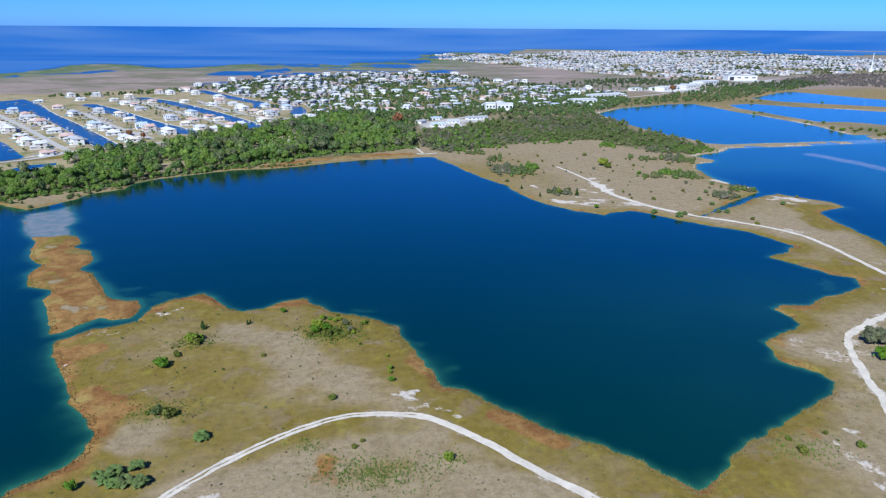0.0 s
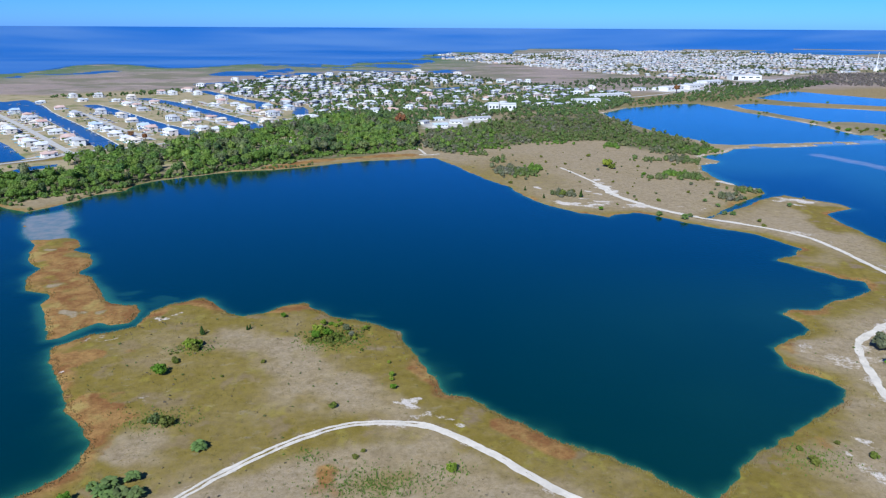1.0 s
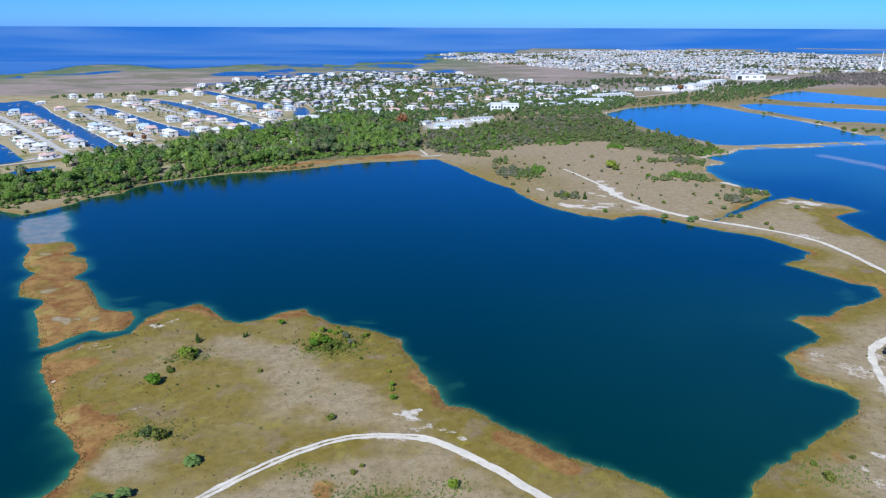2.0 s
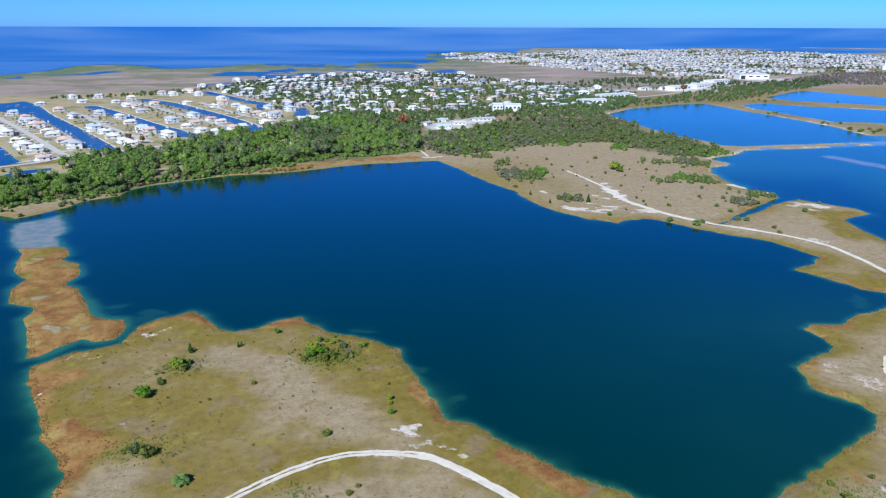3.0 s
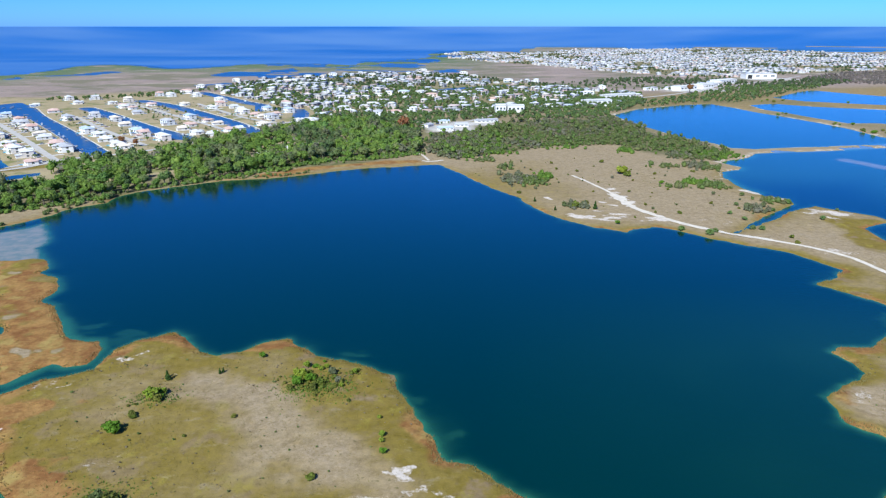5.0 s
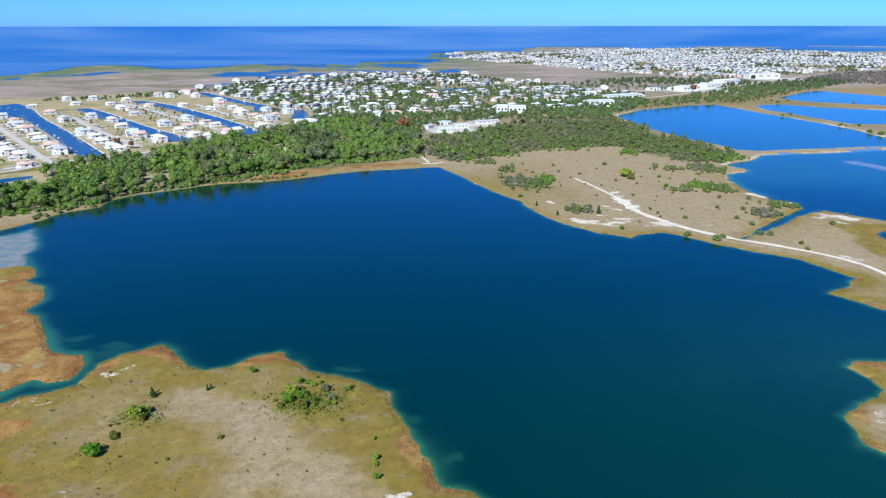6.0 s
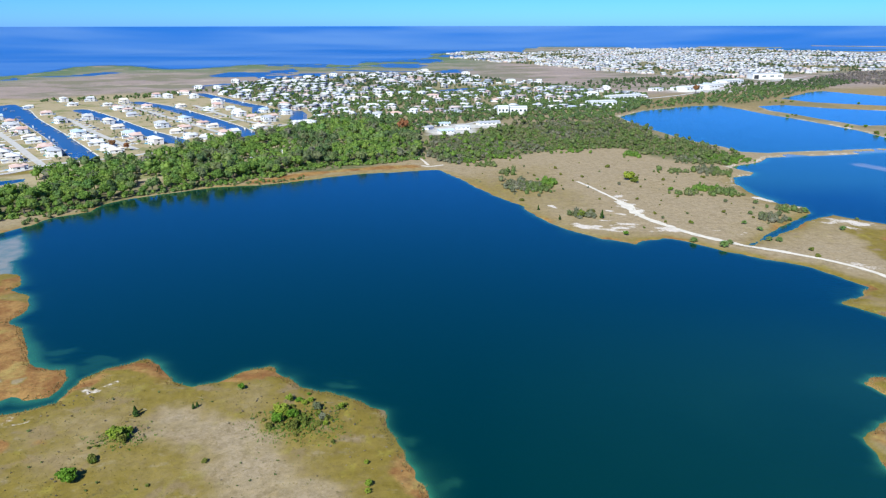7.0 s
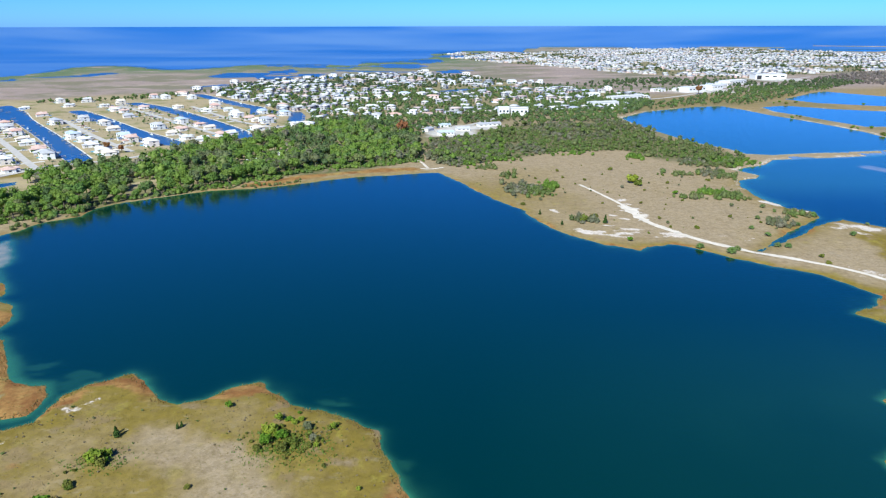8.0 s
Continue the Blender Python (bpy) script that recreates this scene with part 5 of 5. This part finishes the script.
scatter("green_grass", "patches of fresh green grass and weeds on sandy land", "grass", blades, x[k], y[k], z[k], rng.uniform(0, 6.28, len(k)), rng.uniform(0.4, 1.0, len(k)), rng.uniform(0, 1, len(k)), M_FRESH, np.full(len(k), 0.8))


# ---- houses ----
def part(name, bm, material, parent, label=""):
    me = bpy.data.meshes.new(name)
    bm.to_mesh(me)
    bm.free()
    me.materials.append(material)
    o = new(name, me)
    o.parent = parent
    return tagged(o, label)


def box(bm, x0, y0, z0, x1, y1, z1):
    m = Matrix.Translation(((x0 + x1) / 2, (y0 + y1) / 2, (z0 + z1) / 2)) @ Matrix.Diagonal((x1 - x0, y1 - y0, z1 - z0, 1))
    bmesh.ops.create_cube(bm, size=1, matrix=m)
    return bm


def hip(bm, w, d, z, rise_, over, ridge):
    """A hipped roof with an eaves board; ridge 0 to 1 is how long the ridge is (1: gable)."""
    a, b = w / 2 + over, d / 2 + over
    r = max(0.0, a - b) if ridge < 1 else a
    low = [bm.verts.new(p) for p in ((-a, -b, z), (a, -b, z), (a, b, z), (-a, b, z))]
    mid = [bm.verts.new(p) for p in ((-a, -b, z + 0.25), (a, -b, z + 0.25), (a, b, z + 0.25), (-a, b, z + 0.25))]
    top = [bm.verts.new((-r, 0, z + rise_)), bm.verts.new((r, 0, z + rise_))]
    bm.faces.new(low[::-1])
    for k in range(4):
        bm.faces.new((low[k], low[(k + 1) % 4], mid[(k + 1) % 4], mid[k]))
    bm.faces.new((mid[0], mid[1], top[1], top[0]))
    bm.faces.new((mid[1], mid[2], top[1]))
    bm.faces.new((mid[2], mid[3], top[0], top[1]))
    bm.faces.new((mid[3], mid[0], top[0]))
    return bm


def window(parent, x, y, z, w, h, along):
    """A framed pane set on a wall; along: 'x' on front and back walls, 'y' on the ends."""
    hx, hy = (w / 2, 0.06) if along == "x" else (0.06, w / 2)
    part("window", box(bmesh.new(), x - hx, y - hy, z, x + hx, y + hy, z + h), M_GLASS, parent)


def house(storeys, roof, w, d, ridge):
    """A Gulf-coast house: walls, roof, windows, door, porch, garage wing."""
    root = new("house")
    base = 0.3 if storeys == 1 else 0.25
    h = base + 2.8 * storeys
    part("wall", box(bmesh.new(), -w / 2, -d / 2, -0.6, w / 2, d / 2, h), M_WALL, root)
    part("roof", hip(bmesh.new(), w, d, h + 0.004, min(w, d) * 0.22, 0.45, ridge), M_ROOFS[roof], root)
    for k in range(storeys):
        z = base + 2.8 * k + 0.9
        if storeys > 1 and k == 1:
            window(root, 0, -d / 2 - 0.03, z - 0.7, 2.4, 2.0, "x")
        for sx in (-0.3, 0.3):
            for sy in (-1, 1):
                if not (k == 0 and (sx > 0 or storeys > 1) and sy == -1) and not (sx < 0 and sy == 1):
                    window(root, sx * w, sy * (d / 2 + 0.03), z, 2.6, 1.4, "x")
        for sx in (-1, 1):
            window(root, sx * (w / 2 + 0.03), 0, z, 2.0, 1.3, "y")
    part("door", box(bmesh.new(), -0.55, -d / 2 - 0.08, base, 0.55, -d / 2 + 0.05, base + 2.1), M_DOOR, root)
    wing = part("garage", box(bmesh.new(), w / 2 - 6.5, -d / 2 - 4.5, -0.6, w / 2 - 0.3, -d / 2 - 0.01, base + 2.6), M_WALL, root)
    bm = hip(bmesh.new(), 6.2, 5.2, base + 2.61, 1.3, 0.5, 0)
    bmesh.ops.translate(bm, verts=bm.verts, vec=(w / 2 - 3.4, -d / 2 - 2.2, 0))
    part("garage_roof", bm, M_ROOFS[roof], root)
    part("garage_door", box(bmesh.new(), w / 2 - 5.9, -d / 2 - 4.58, 0.1, w / 2 - 0.9, -d / 2 - 4.46, base + 2.2), M_TRIM, wing)
    bm = box(bmesh.new(), -w / 2 + 0.5, d / 2 + 0.01, -0.3, w / 2 - 0.5, d / 2 + 3.2, 0.2)
    if storeys > 1:
        box(bm, -w / 2 + 0.5, d / 2 + 0.01, base + 2.7, w / 2 - 0.5, d / 2 + 2.6, base + 2.9)
        for sx in (-w / 2 + 0.7, 0, w / 2 - 0.7):
            box(bm, sx - 0.12, d / 2 + 2.3, 0.2, sx + 0.12, d / 2 + 2.54, base + 2.7)
    part("porch", bm, M_TRIM, root)
    bm = bmesh.new()
    a, b, z0, top = 3.2, d / 2 + 1.6, h - 0.1, min(w, d) * 0.19
    low = [bm.verts.new(p) for p in ((-w * 0.2 - a, 0, z0), (-w * 0.2 + a, 0, z0), (-w * 0.2 + a, b, z0), (-w * 0.2 - a, b, z0))]
    ridge_ = [bm.verts.new((-w * 0.2, 0, z0 + top)), bm.verts.new((-w * 0.2, b, z0 + top))]
    for f in (low[::-1], (low[1], low[2], ridge_[1], ridge_[0]), (low[3], low[0], ridge_[0], ridge_[1]), (low[2], low[3], ridge_[1]), (low[0], low[1], ridge_[0])):
        bm.faces.new(f)
    part("cross_gable", bm, M_ROOFS[roof], root)
    part("bay", box(bmesh.new(), -w * 0.2 - 2.8, d / 2 + 0.004, -0.4, -w * 0.2 + 2.8, d / 2 + 1.3, h - 0.11), M_WALL, root)
    x0, x1, y0, y1 = w * 0.06, w * 0.46, d / 2 + 0.3, d / 2 + 5.6
    cage = box(bmesh.new(), x0, y0, -0.3, x1, y1, 3.1)
    bmesh.ops.wireframe(cage, faces=cage.faces[:], thickness=0.16, use_replace=True, use_boundary=True, use_even_offset=True)
    cage = part("pool_cage", cage, M_DOOR, root, "dark metal frame of a pool enclosure")
    part("pool", box(bmesh.new(), x0 + 0.8, y0 + 1.2, -0.2, x1 - 0.8, y1 - 1.0, 0.24), M_POOL, cage, "turquoise pool water")
    if storeys > 1:
        # the shade under the house is a near-black panel on the closed wall
        for gx in (-w * 0.33, -w * 0.12):
            part("carport", box(bmesh.new(), gx - 1.3, -d / 2 - 0.05, 0.1, gx + 1.3, -d / 2 + 0.1, 2.3), M_DARK, root, "dark panel painting the shade of a carport under the house")
    return root


TALES = ("white", "cream", "grey", "terracotta", "blue")
street = math.degrees(math.atan2(-0.77, 0.64))
masters = {}
for k, (hx, hy, w, tall, tone) in enumerate(HOMES_A + HOMES_B + HOMES_C + HOMES_D + HOMES_E):
    size = min((13, 17, 21), key=lambda q: abs(q - w))
    key = (tall, tone, size)
    turn = (street + (0, 180)[k % 2] if hx < -200 and hy < 1300 else (k * 90) % 360) + random.uniform(-6, 6)
    m = pose(hx, hy, height_at(hx, hy), 0, 0, turn)
    if key in masters:
        copy_thing(masters[key], m)
    else:
        masters[key] = house(2 if tall else 1, tone, size, 10.5 if size > 13 else 9.0, 0)
        masters[key].matrix_world = m
        tagged(masters[key], "%s house with a pale %s hipped roof and a garage wing" % ("two-storey" if tall else "single-storey", TALES[tone]), "house", "houses by the canals and streets")


cabin_key = (0, 0, 13)
for k, (a, b, wide) in enumerate(CLEARINGS):
    copy_thing(masters[cabin_key], pose(a, b, height_at(a, b), 0, 0, 30 + 70 * k) @ Matrix.Scale(0.75, 4))
placed = [(q[0], q[1]) for q in HOMES_A + HOMES_B + HOMES_C + HOMES_D + HOMES_E]
row_rng = np.random.default_rng(5)
keys = list(masters)
for r in (ROAD0, ROAD2, ROAD3, ROAD4):
    c = smooth_line(r, 23.0)
    way = np.gradient(c, axis=0)
    way /= np.linalg.norm(way, axis=1)[:, None]
    for side in (-1, 1):
        for (cx, cy), (wx, wy) in zip(c, way):
            hx, hy = cx + wy * side * 21, cy - wx * side * 21
            near = min(math.hypot(hx - a, hy - b) for a, b in placed)
            if near < 19 or row_rng.uniform() < 0.5 or survey(np.array([hx]), np.array([hy]))[0][0] < 9:
                continue
            placed.append((hx, hy))
            turn = math.degrees(math.atan2(wy, wx)) + (180 if side > 0 else 0) + row_rng.uniform(-4, 4)
            copy_thing(masters[keys[row_rng.integers(len(keys))]], pose(hx, hy, height_at(hx, hy), 0, 0, turn))


def plain_house(w, d, h, pitch, gable=0):
    a, b, r = w / 2, d / 2, max(0.0, w / 2 - d / 2) if gable == 0 else w / 2 + 0.5
    v = np.array([(-a, -b, -0.6), (a, -b, -0.6), (a, b, -0.6), (-a, b, -0.6), (-a, -b, h), (a, -b, h), (a, b, h), (-a, b, h)], float)
    t = np.array([(0, 1, 5), (0, 5, 4), (1, 2, 6), (1, 6, 5), (2, 3, 7), (2, 7, 6), (3, 0, 4), (3, 4, 7)])
    a, b = a + 0.6, b + 0.6
    rv = np.array([(-a, -b, h), (a, -b, h), (a, b, h), (-a, b, h), (-r, 0, h + pitch), (r, 0, h + pitch)], float)
    rt = np.array([(0, 1, 5), (0, 5, 4), (1, 2, 5), (2, 3, 4), (2, 4, 5), (3, 0, 4), (0, 2, 1), (0, 3, 2)])
    return (v, t), (rv, rt)


def openings(w, d, h):
    """Dark windows and doors, thin boxes proud of the four walls."""
    vs, ts, n = [], [], 0
    for level in range(max(1, int(h / 2.6))):
        z = 0.8 + 2.7 * level
        for sx, sy, wide, along in ((-0.28, -1, 3.0, 0), (0.26, -1, 4.2, 0), (-0.25, 1, 3.4, 0), (0.28, 1, 3.4, 0), (-1, 0, 3.0, 1), (1, 0, 3.0, 1)):
            cx, cy = (sx * w, sy * (d / 2 + 0.02)) if along == 0 else (sx * (w / 2 + 0.02), 0)
            hx, hy = (wide / 2, 0.06) if along == 0 else (0.06, wide / 2)
            vs.append(np.array([(cx + i * hx, cy + j * hy, z + q) for q in (0, 1.5) for i, j in ((-1, -1), (1, -1), (1, 1), (-1, 1))]))
            ts.append(np.array([(0, 1, 5), (0, 5, 4), (1, 2, 6), (1, 6, 5), (2, 3, 7), (2, 7, 6), (3, 0, 4), (3, 4, 7)]) + n)
            n += 8
    return np.vstack(vs), np.vstack(ts)


def shifted(pair, x, y, quarter):
    v = pair[0][:, [1, 0, 2]] * (1, -1, 1) if quarter else pair[0]
    return v + (x, y, 0), pair[1]


def town_house(w, d, h, pitch, gable, wing, wing_high):
    """Walls, roofs and openings of a house with a cross wing."""
    main, side = plain_house(w, d, h, pitch, gable), plain_house(wing + 4, wing, wing_high, pitch * 0.8, 1)
    at = (w * 0.27, -d * 0.5, 1)
    return pack([main[0], shifted(side[0], *at)]), pack([main[1], shifted(side[1], *at)]), openings(w, d, h)


def rows_of_houses(outline, apart, along, turn, seed, keep):
    """Lots on both sides of parallel streets inside an outline: places and headings."""
    g = np.random.default_rng(seed)
    o = np.array(outline, float)
    mid, reach = o.mean(0), np.hypot(*(o - o.mean(0)).T).max()
    u, v = np.meshgrid(np.arange(-reach, reach, along), np.arange(-reach, reach, apart))
    lane = (np.arange(u.size) // u.shape[1]) % 2
    u, v = u.ravel() + g.uniform(-0.22, 0.22, u.size) * along, v.ravel() + np.where(lane == 0, 0.14, -0.14) * apart + g.uniform(-0.09, 0.09, u.size) * apart
    bend = 26 * np.sin(u / 170 + seed)
    c, q = math.cos(turn), math.sin(turn)
    x, y = mid[0] + u * c - (v + bend) * q, mid[1] + u * q + (v + bend) * c
    lots_ = 0.6 * value_noise(x, y, 90.0, seed + 3) + 0.4 * value_noise(x, y, 26.0, seed + 4)
    ok = inside(x, y, list(outline)) & (lots_ > keep)
    return x[ok], y[ok], turn + np.where(lane[ok] == 0, 0.0, math.pi) + g.choice([0, 0, math.pi / 2], ok.sum()) + g.uniform(-0.12, 0.12, ok.sum())


shapes = [town_house(*q) for q in ((17, 9, 2.8, 2.2, 1, 6, 2.6), (15, 10, 5.4, 2.4, 0, 7, 2.8), (21, 10, 2.7, 2.2, 1, 7, 2.7), (14, 9, 5.6, 1.8, 1, 6, 5.2), (18, 9, 2.8, 2.4, 0, 8, 2.6), (12, 8, 2.6, 1.6, 1, 5, 2.4), (20, 9, 5.4, 2.4, 0, 7, 2.8), (13, 9, 8.0, 2.2, 0, 6, 5.4))]
placed = np.array(placed, float)
WEST_PART = [(-486, 1482), (-403, 1750), (-276, 1848), (-134, 1932), (-140, 1400), (-150, 1000), (-185, 1000), (-267, 1068), (-405, 1293)]
EAST_PART = [(-132, 1932), (-9, 1874), (195, 1568), (289, 1403), (354, 1347), (292, 1142), (189, 1079), (84, 1088), (-38, 1008), (-148, 1000), (-138, 1400)]
for name, outline, apart, along, turn, seed, keep in (("town_houses", WEST_PART, 34.0, 21.0, -0.62, 31, 0.36), ("street_houses", EAST_PART, 34.0, 22.0, 0.22, 33, 0.38), ("far_houses", TOWN_FAR, 29.0, 19.0, 0.12, 37, 0.465)):
    x, y, turn = rows_of_houses(outline, apart, along, turn, seed, keep)
    z, s = heights(x, y)
    lonely = np.array([np.hypot(*(placed - (a, b)).T).min() > 22 for a, b in zip(x, y)])
    k = np.nonzero((s > 9) & lonely)[0]
    order = rng.permutation(len(k))
    k = k[order]
    size, tint = rng.uniform(0.72, 1.05, len(k)), rng.uniform(0, 1, len(k))
    scatter(name + "_walls", "pale plaster walls of many small houses", "houses", [q[0] for q in shapes], x[k], y[k], z[k], turn[k], size, tint, M_FAR)
    scatter(name + "_roofs", "pale roofs of many small houses", "houses", [q[1] for q in shapes], x[k], y[k], z[k], turn[k], size, tint, M_FAR_ROOF)
    if name != "far_houses":
        scatter(name + "_windows", "dark windows of many small houses", "windows", [q[2] for q in shapes], x[k], y[k], z[k], turn[k], size, tint, M_GLASS)


# ---- large buildings ----
def hall(w, d, h, bays, roof, label, x, y, turn, opening=False):
    root = tagged(new("hall"), label, "building", "large pale buildings")
    part("wall", box(bmesh.new(), -w / 2, -d / 2, -0.6, w / 2, d / 2, h), M_TRIM, root)
    part("roof", hip(bmesh.new(), w, d, h + 0.004, 1.6, 0.4, 1), M_ROOFS[roof], root)
    for k in range(bays):
        bx = (k + 0.5) / bays * w - w / 2
        if opening and k == 0:
            # a near-black panel paints the shade inside; the wall behind is closed
            part("doorway", box(bmesh.new(), bx - w / bays * 0.3, -d / 2 - 0.1, 0.2, bx + w / bays * 0.3, -d / 2 + 0.2, h * 0.8), M_DARK, root, "dark panel painting the shade inside a doorway")
        else:
            window(root, bx, -d / 2 - 0.03, h * 0.45, w / bays * 0.5, h * 0.25, "x")
    root.matrix_world = pose(x, y, height_at(x, y), 0, 0, turn)
    return root


for q in ((15, 14, 11, 3, 0, "tall white block with a flat pale roof", 70, 1052, 5), (24, 14, 10, 4, 0, "long white two-storey block with a pale roof", 92, 1055, 5),
          (18, 10, 3.4, 4, 4, "low boat shed with a blue-grey metal roof", -8, 872, 18), (13, 9, 3.2, 3, 2, "grey workshop with a dull metal roof", -30, 902, 60), (16, 9, 3.2, 3, 0, "white workshop with a pale metal roof", 12, 905, 15),
          (30, 9, 3.2, 5, 2, "long low shed with a grey metal roof", 45, 945, 22), (17, 9, 3.2, 4, 4, "low workshop with a blue-grey metal roof", -12, 935, 15),
          (70, 18, 7, 8, 0, "long white hall with a pale roof", 290, 1262, 28), (45, 20, 7, 5, 0, "long white marina building", 232, 1165, 20), (50, 24, 8, 5, 0, "white shop building with a flat pale roof", 455, 1425, 35),
          (36, 20, 8, 4, 0, "white shop hall with a pale roof beside the street", 510, 1470, 35), (60, 26, 9, 6, 0, "white shop building with a flat pale roof", 590, 1580, 35)):
    hall(*q)
hall(74, 30, 11, 4, 0, "very large white hall with one dark panel painting the shade inside a doorway", 735, 1745, 4, True)
yard_rng = np.random.default_rng(12)
for k in range(16):
    f = k / 15
    q = yard_rng.uniform(-1, 1, 2)
    hall(yard_rng.uniform(11, 22), yard_rng.uniform(8, 13), yard_rng.uniform(3.5, 6), 3, (0, 2, 1, 0, 4)[k % 5], "small pale shop building on the main street", 395 + 190 * f + q[0] * 26, 1375 + 190 * f + q[1] * 30 + 20, 35 + 90 * (k % 2))

# the pale mast beyond the far houses
mast = tagged(new("mast"), "slim white lattice mast on a pale tank base", "mast")
bm = bmesh.new()
bmesh.ops.create_cone(bm, cap_ends=True, segments=12, radius1=2.2, radius2=0.7, depth=56, matrix=Matrix.Translation((0, 0, 27)))
part("pole", bm, M_TRIM, mast)
bm = bmesh.new()
bmesh.ops.create_cone(bm, cap_ends=True, segments=16, radius1=7, radius2=6.5, depth=9, matrix=Matrix.Translation((0, 0, 4)))
part("tank", bm, M_TRIM, mast)
mast.matrix_world = pose(1291, 2132, height_at(1291, 2132))


# ---- docks, boats, cars and driveways by the canals ----
def dock():
    root = tagged(new("dock"), "grey plank dock standing in the canal", "dock", "docks along the canals")
    part("deck", box(bmesh.new(), -1.1, 0, 0.7, 1.1, 6.0, 0.82), M_WOOD, root)
    for sx in (-1.0, 1.0):
        for sy in (0.4, 5.4):
            part("post", box(bmesh.new(), sx - 0.12, sy - 0.12, -1.5, sx + 0.12, sy + 0.12, 1.3), M_WOOD, root)
    return root


def boat():
    root = tagged(new("boat"), "small white motor boat moored in the canal", "boat", "boats in the canals")
    bm = bmesh.new()
    ring_ = [(-3.2, 1.15), (0.5, 1.25), (2.4, 0.8), (3.6, 0.0), (2.4, -0.8), (0.5, -1.25), (-3.2, -1.15)]
    low = [bm.verts.new((a * 0.92, b * 0.75, -0.2)) for a, b in ring_]
    top = [bm.verts.new((a, b, 0.85 + 0.06 * a)) for a, b in ring_]
    for k in range(7):
        bm.faces.new((low[k - 1], low[k], top[k], top[k - 1]))
    bm.faces.new(top)
    bm.faces.new(low[::-1])
    bmesh.ops.recalc_face_normals(bm, faces=bm.faces)
    part("hull", bm, M_BOAT, root)
    part("console", box(bmesh.new(), -0.6, -0.5, 0.86, 0.6, 0.5, 1.7), M_TRIM, root)
    part("canopy", box(bmesh.new(), -1.1, -0.9, 2.3, 1.1, 0.9, 2.4), M_TRIM, root, "white canopy top")
    for sx in (-0.9, 0.9):
        for sy in (-0.75, 0.75):
            part("canopy_post", box(bmesh.new(), sx - 0.04, sy - 0.04, 0.9, sx + 0.04, sy + 0.04, 2.3), M_TRIM, root)
    part("engine", box(bmesh.new(), -3.6, -0.3, 0.0, -3.15, 0.3, 1.2), M_DARK, root)
    return root


def car():
    root = tagged(new("car"), "parked car standing on a concrete driveway", "car", "parked cars")
    bm = box(bmesh.new(), -2.2, -0.9, 0.35, 2.2, 0.9, 0.95)
    bmesh.ops.bevel(bm, geom=bm.edges[:], offset=0.15, segments=1, affect="EDGES")
    part("body", bm, M_CAR, root)
    bm = box(bmesh.new(), -1.3, -0.78, 0.93, 1.0, 0.78, 1.5)
    for v in bm.verts:
        if v.co.z > 1.2:
            v.co.x *= 0.72
            v.co.y *= 0.85
    part("cabin", bm, M_GLASS, root, "dark glazed cabin")
    for sx in (-1.35, 1.35):
        for sy in (-0.85, 0.85):
            bm = bmesh.new()
            bmesh.ops.create_cone(bm, cap_ends=True, segments=10, radius1=0.34, radius2=0.34, depth=0.22, matrix=Matrix.Translation((sx, sy, 0.34)) @ Matrix.Rotation(math.pi / 2, 4, "X"))
            part("wheel", bm, M_TYRE, root)
    return root


lot_rng = np.random.default_rng(8)
dock_0, boat_0, car_0 = dock(), boat(), car()
made = {"dock": 0, "boat": 0, "car": 0}


def stand(master, key, m):
    if made[key] == 0:
        master.matrix_world = m
    else:
        copy_thing(master, m)
    made[key] += 1


for c in CANALS[:7]:
    p = smooth_line(c, 26.0)
    way = np.gradient(p, axis=0)
    way /= np.linalg.norm(way, axis=1)[:, None]
    for (cx, cy), (wx, wy) in zip(p, way):
        for side in (-1, 1):
            nx, ny = wy * side, -wx * side
            turn = math.degrees(math.atan2(wy, wx))
            if lot_rng.uniform() < 0.6:
                stand(dock_0, "dock", pose(cx + nx * 12.5, cy + ny * 12.5, 0.1, 0, 0, turn + (0 if side > 0 else 180)))
            if lot_rng.uniform() < 0.1:
                stand(boat_0, "boat", pose(cx + nx * 7.6 + wx * 5, cy + ny * 7.6 + wy * 5, 0.0, 0, 0, turn + (180 if lot_rng.uniform() < 0.5 else 0)))
for r in (ROAD0, ROAD2, ROAD3, ROAD4):
    p = smooth_line(r, 19.0)
    way = np.gradient(p, axis=0)
    way /= np.linalg.norm(way, axis=1)[:, None]
    for (cx, cy), (wx, wy) in zip(p, way):
        for side in (-1, 1):
            if lot_rng.uniform() < 0.45:
                continue
            nx, ny = wy * side, -wx * side
            x0, y0 = cx + nx * 8.6, cy + ny * 8.6
            if survey(np.array([x0]), np.array([y0]))[0][0] < 8:
                continue
            z0 = height_at(x0, y0)
            turn = math.degrees(math.atan2(ny, nx))
            o = part("driveway", box(bmesh.new(), -4.9, -2.4, -0.5, 4.9, 2.4, 0.16), M_CONCRETE, None)
            o.matrix_world = pose(x0, y0, z0, 0, 0, turn)
            tagged(o, "pale concrete driveway between street and garage", "driveway", kind="structure")
            if lot_rng.uniform() < 0.7:
                stand(car_0, "car", pose(x0, y0, z0 + 0.16, 0, 0, turn))
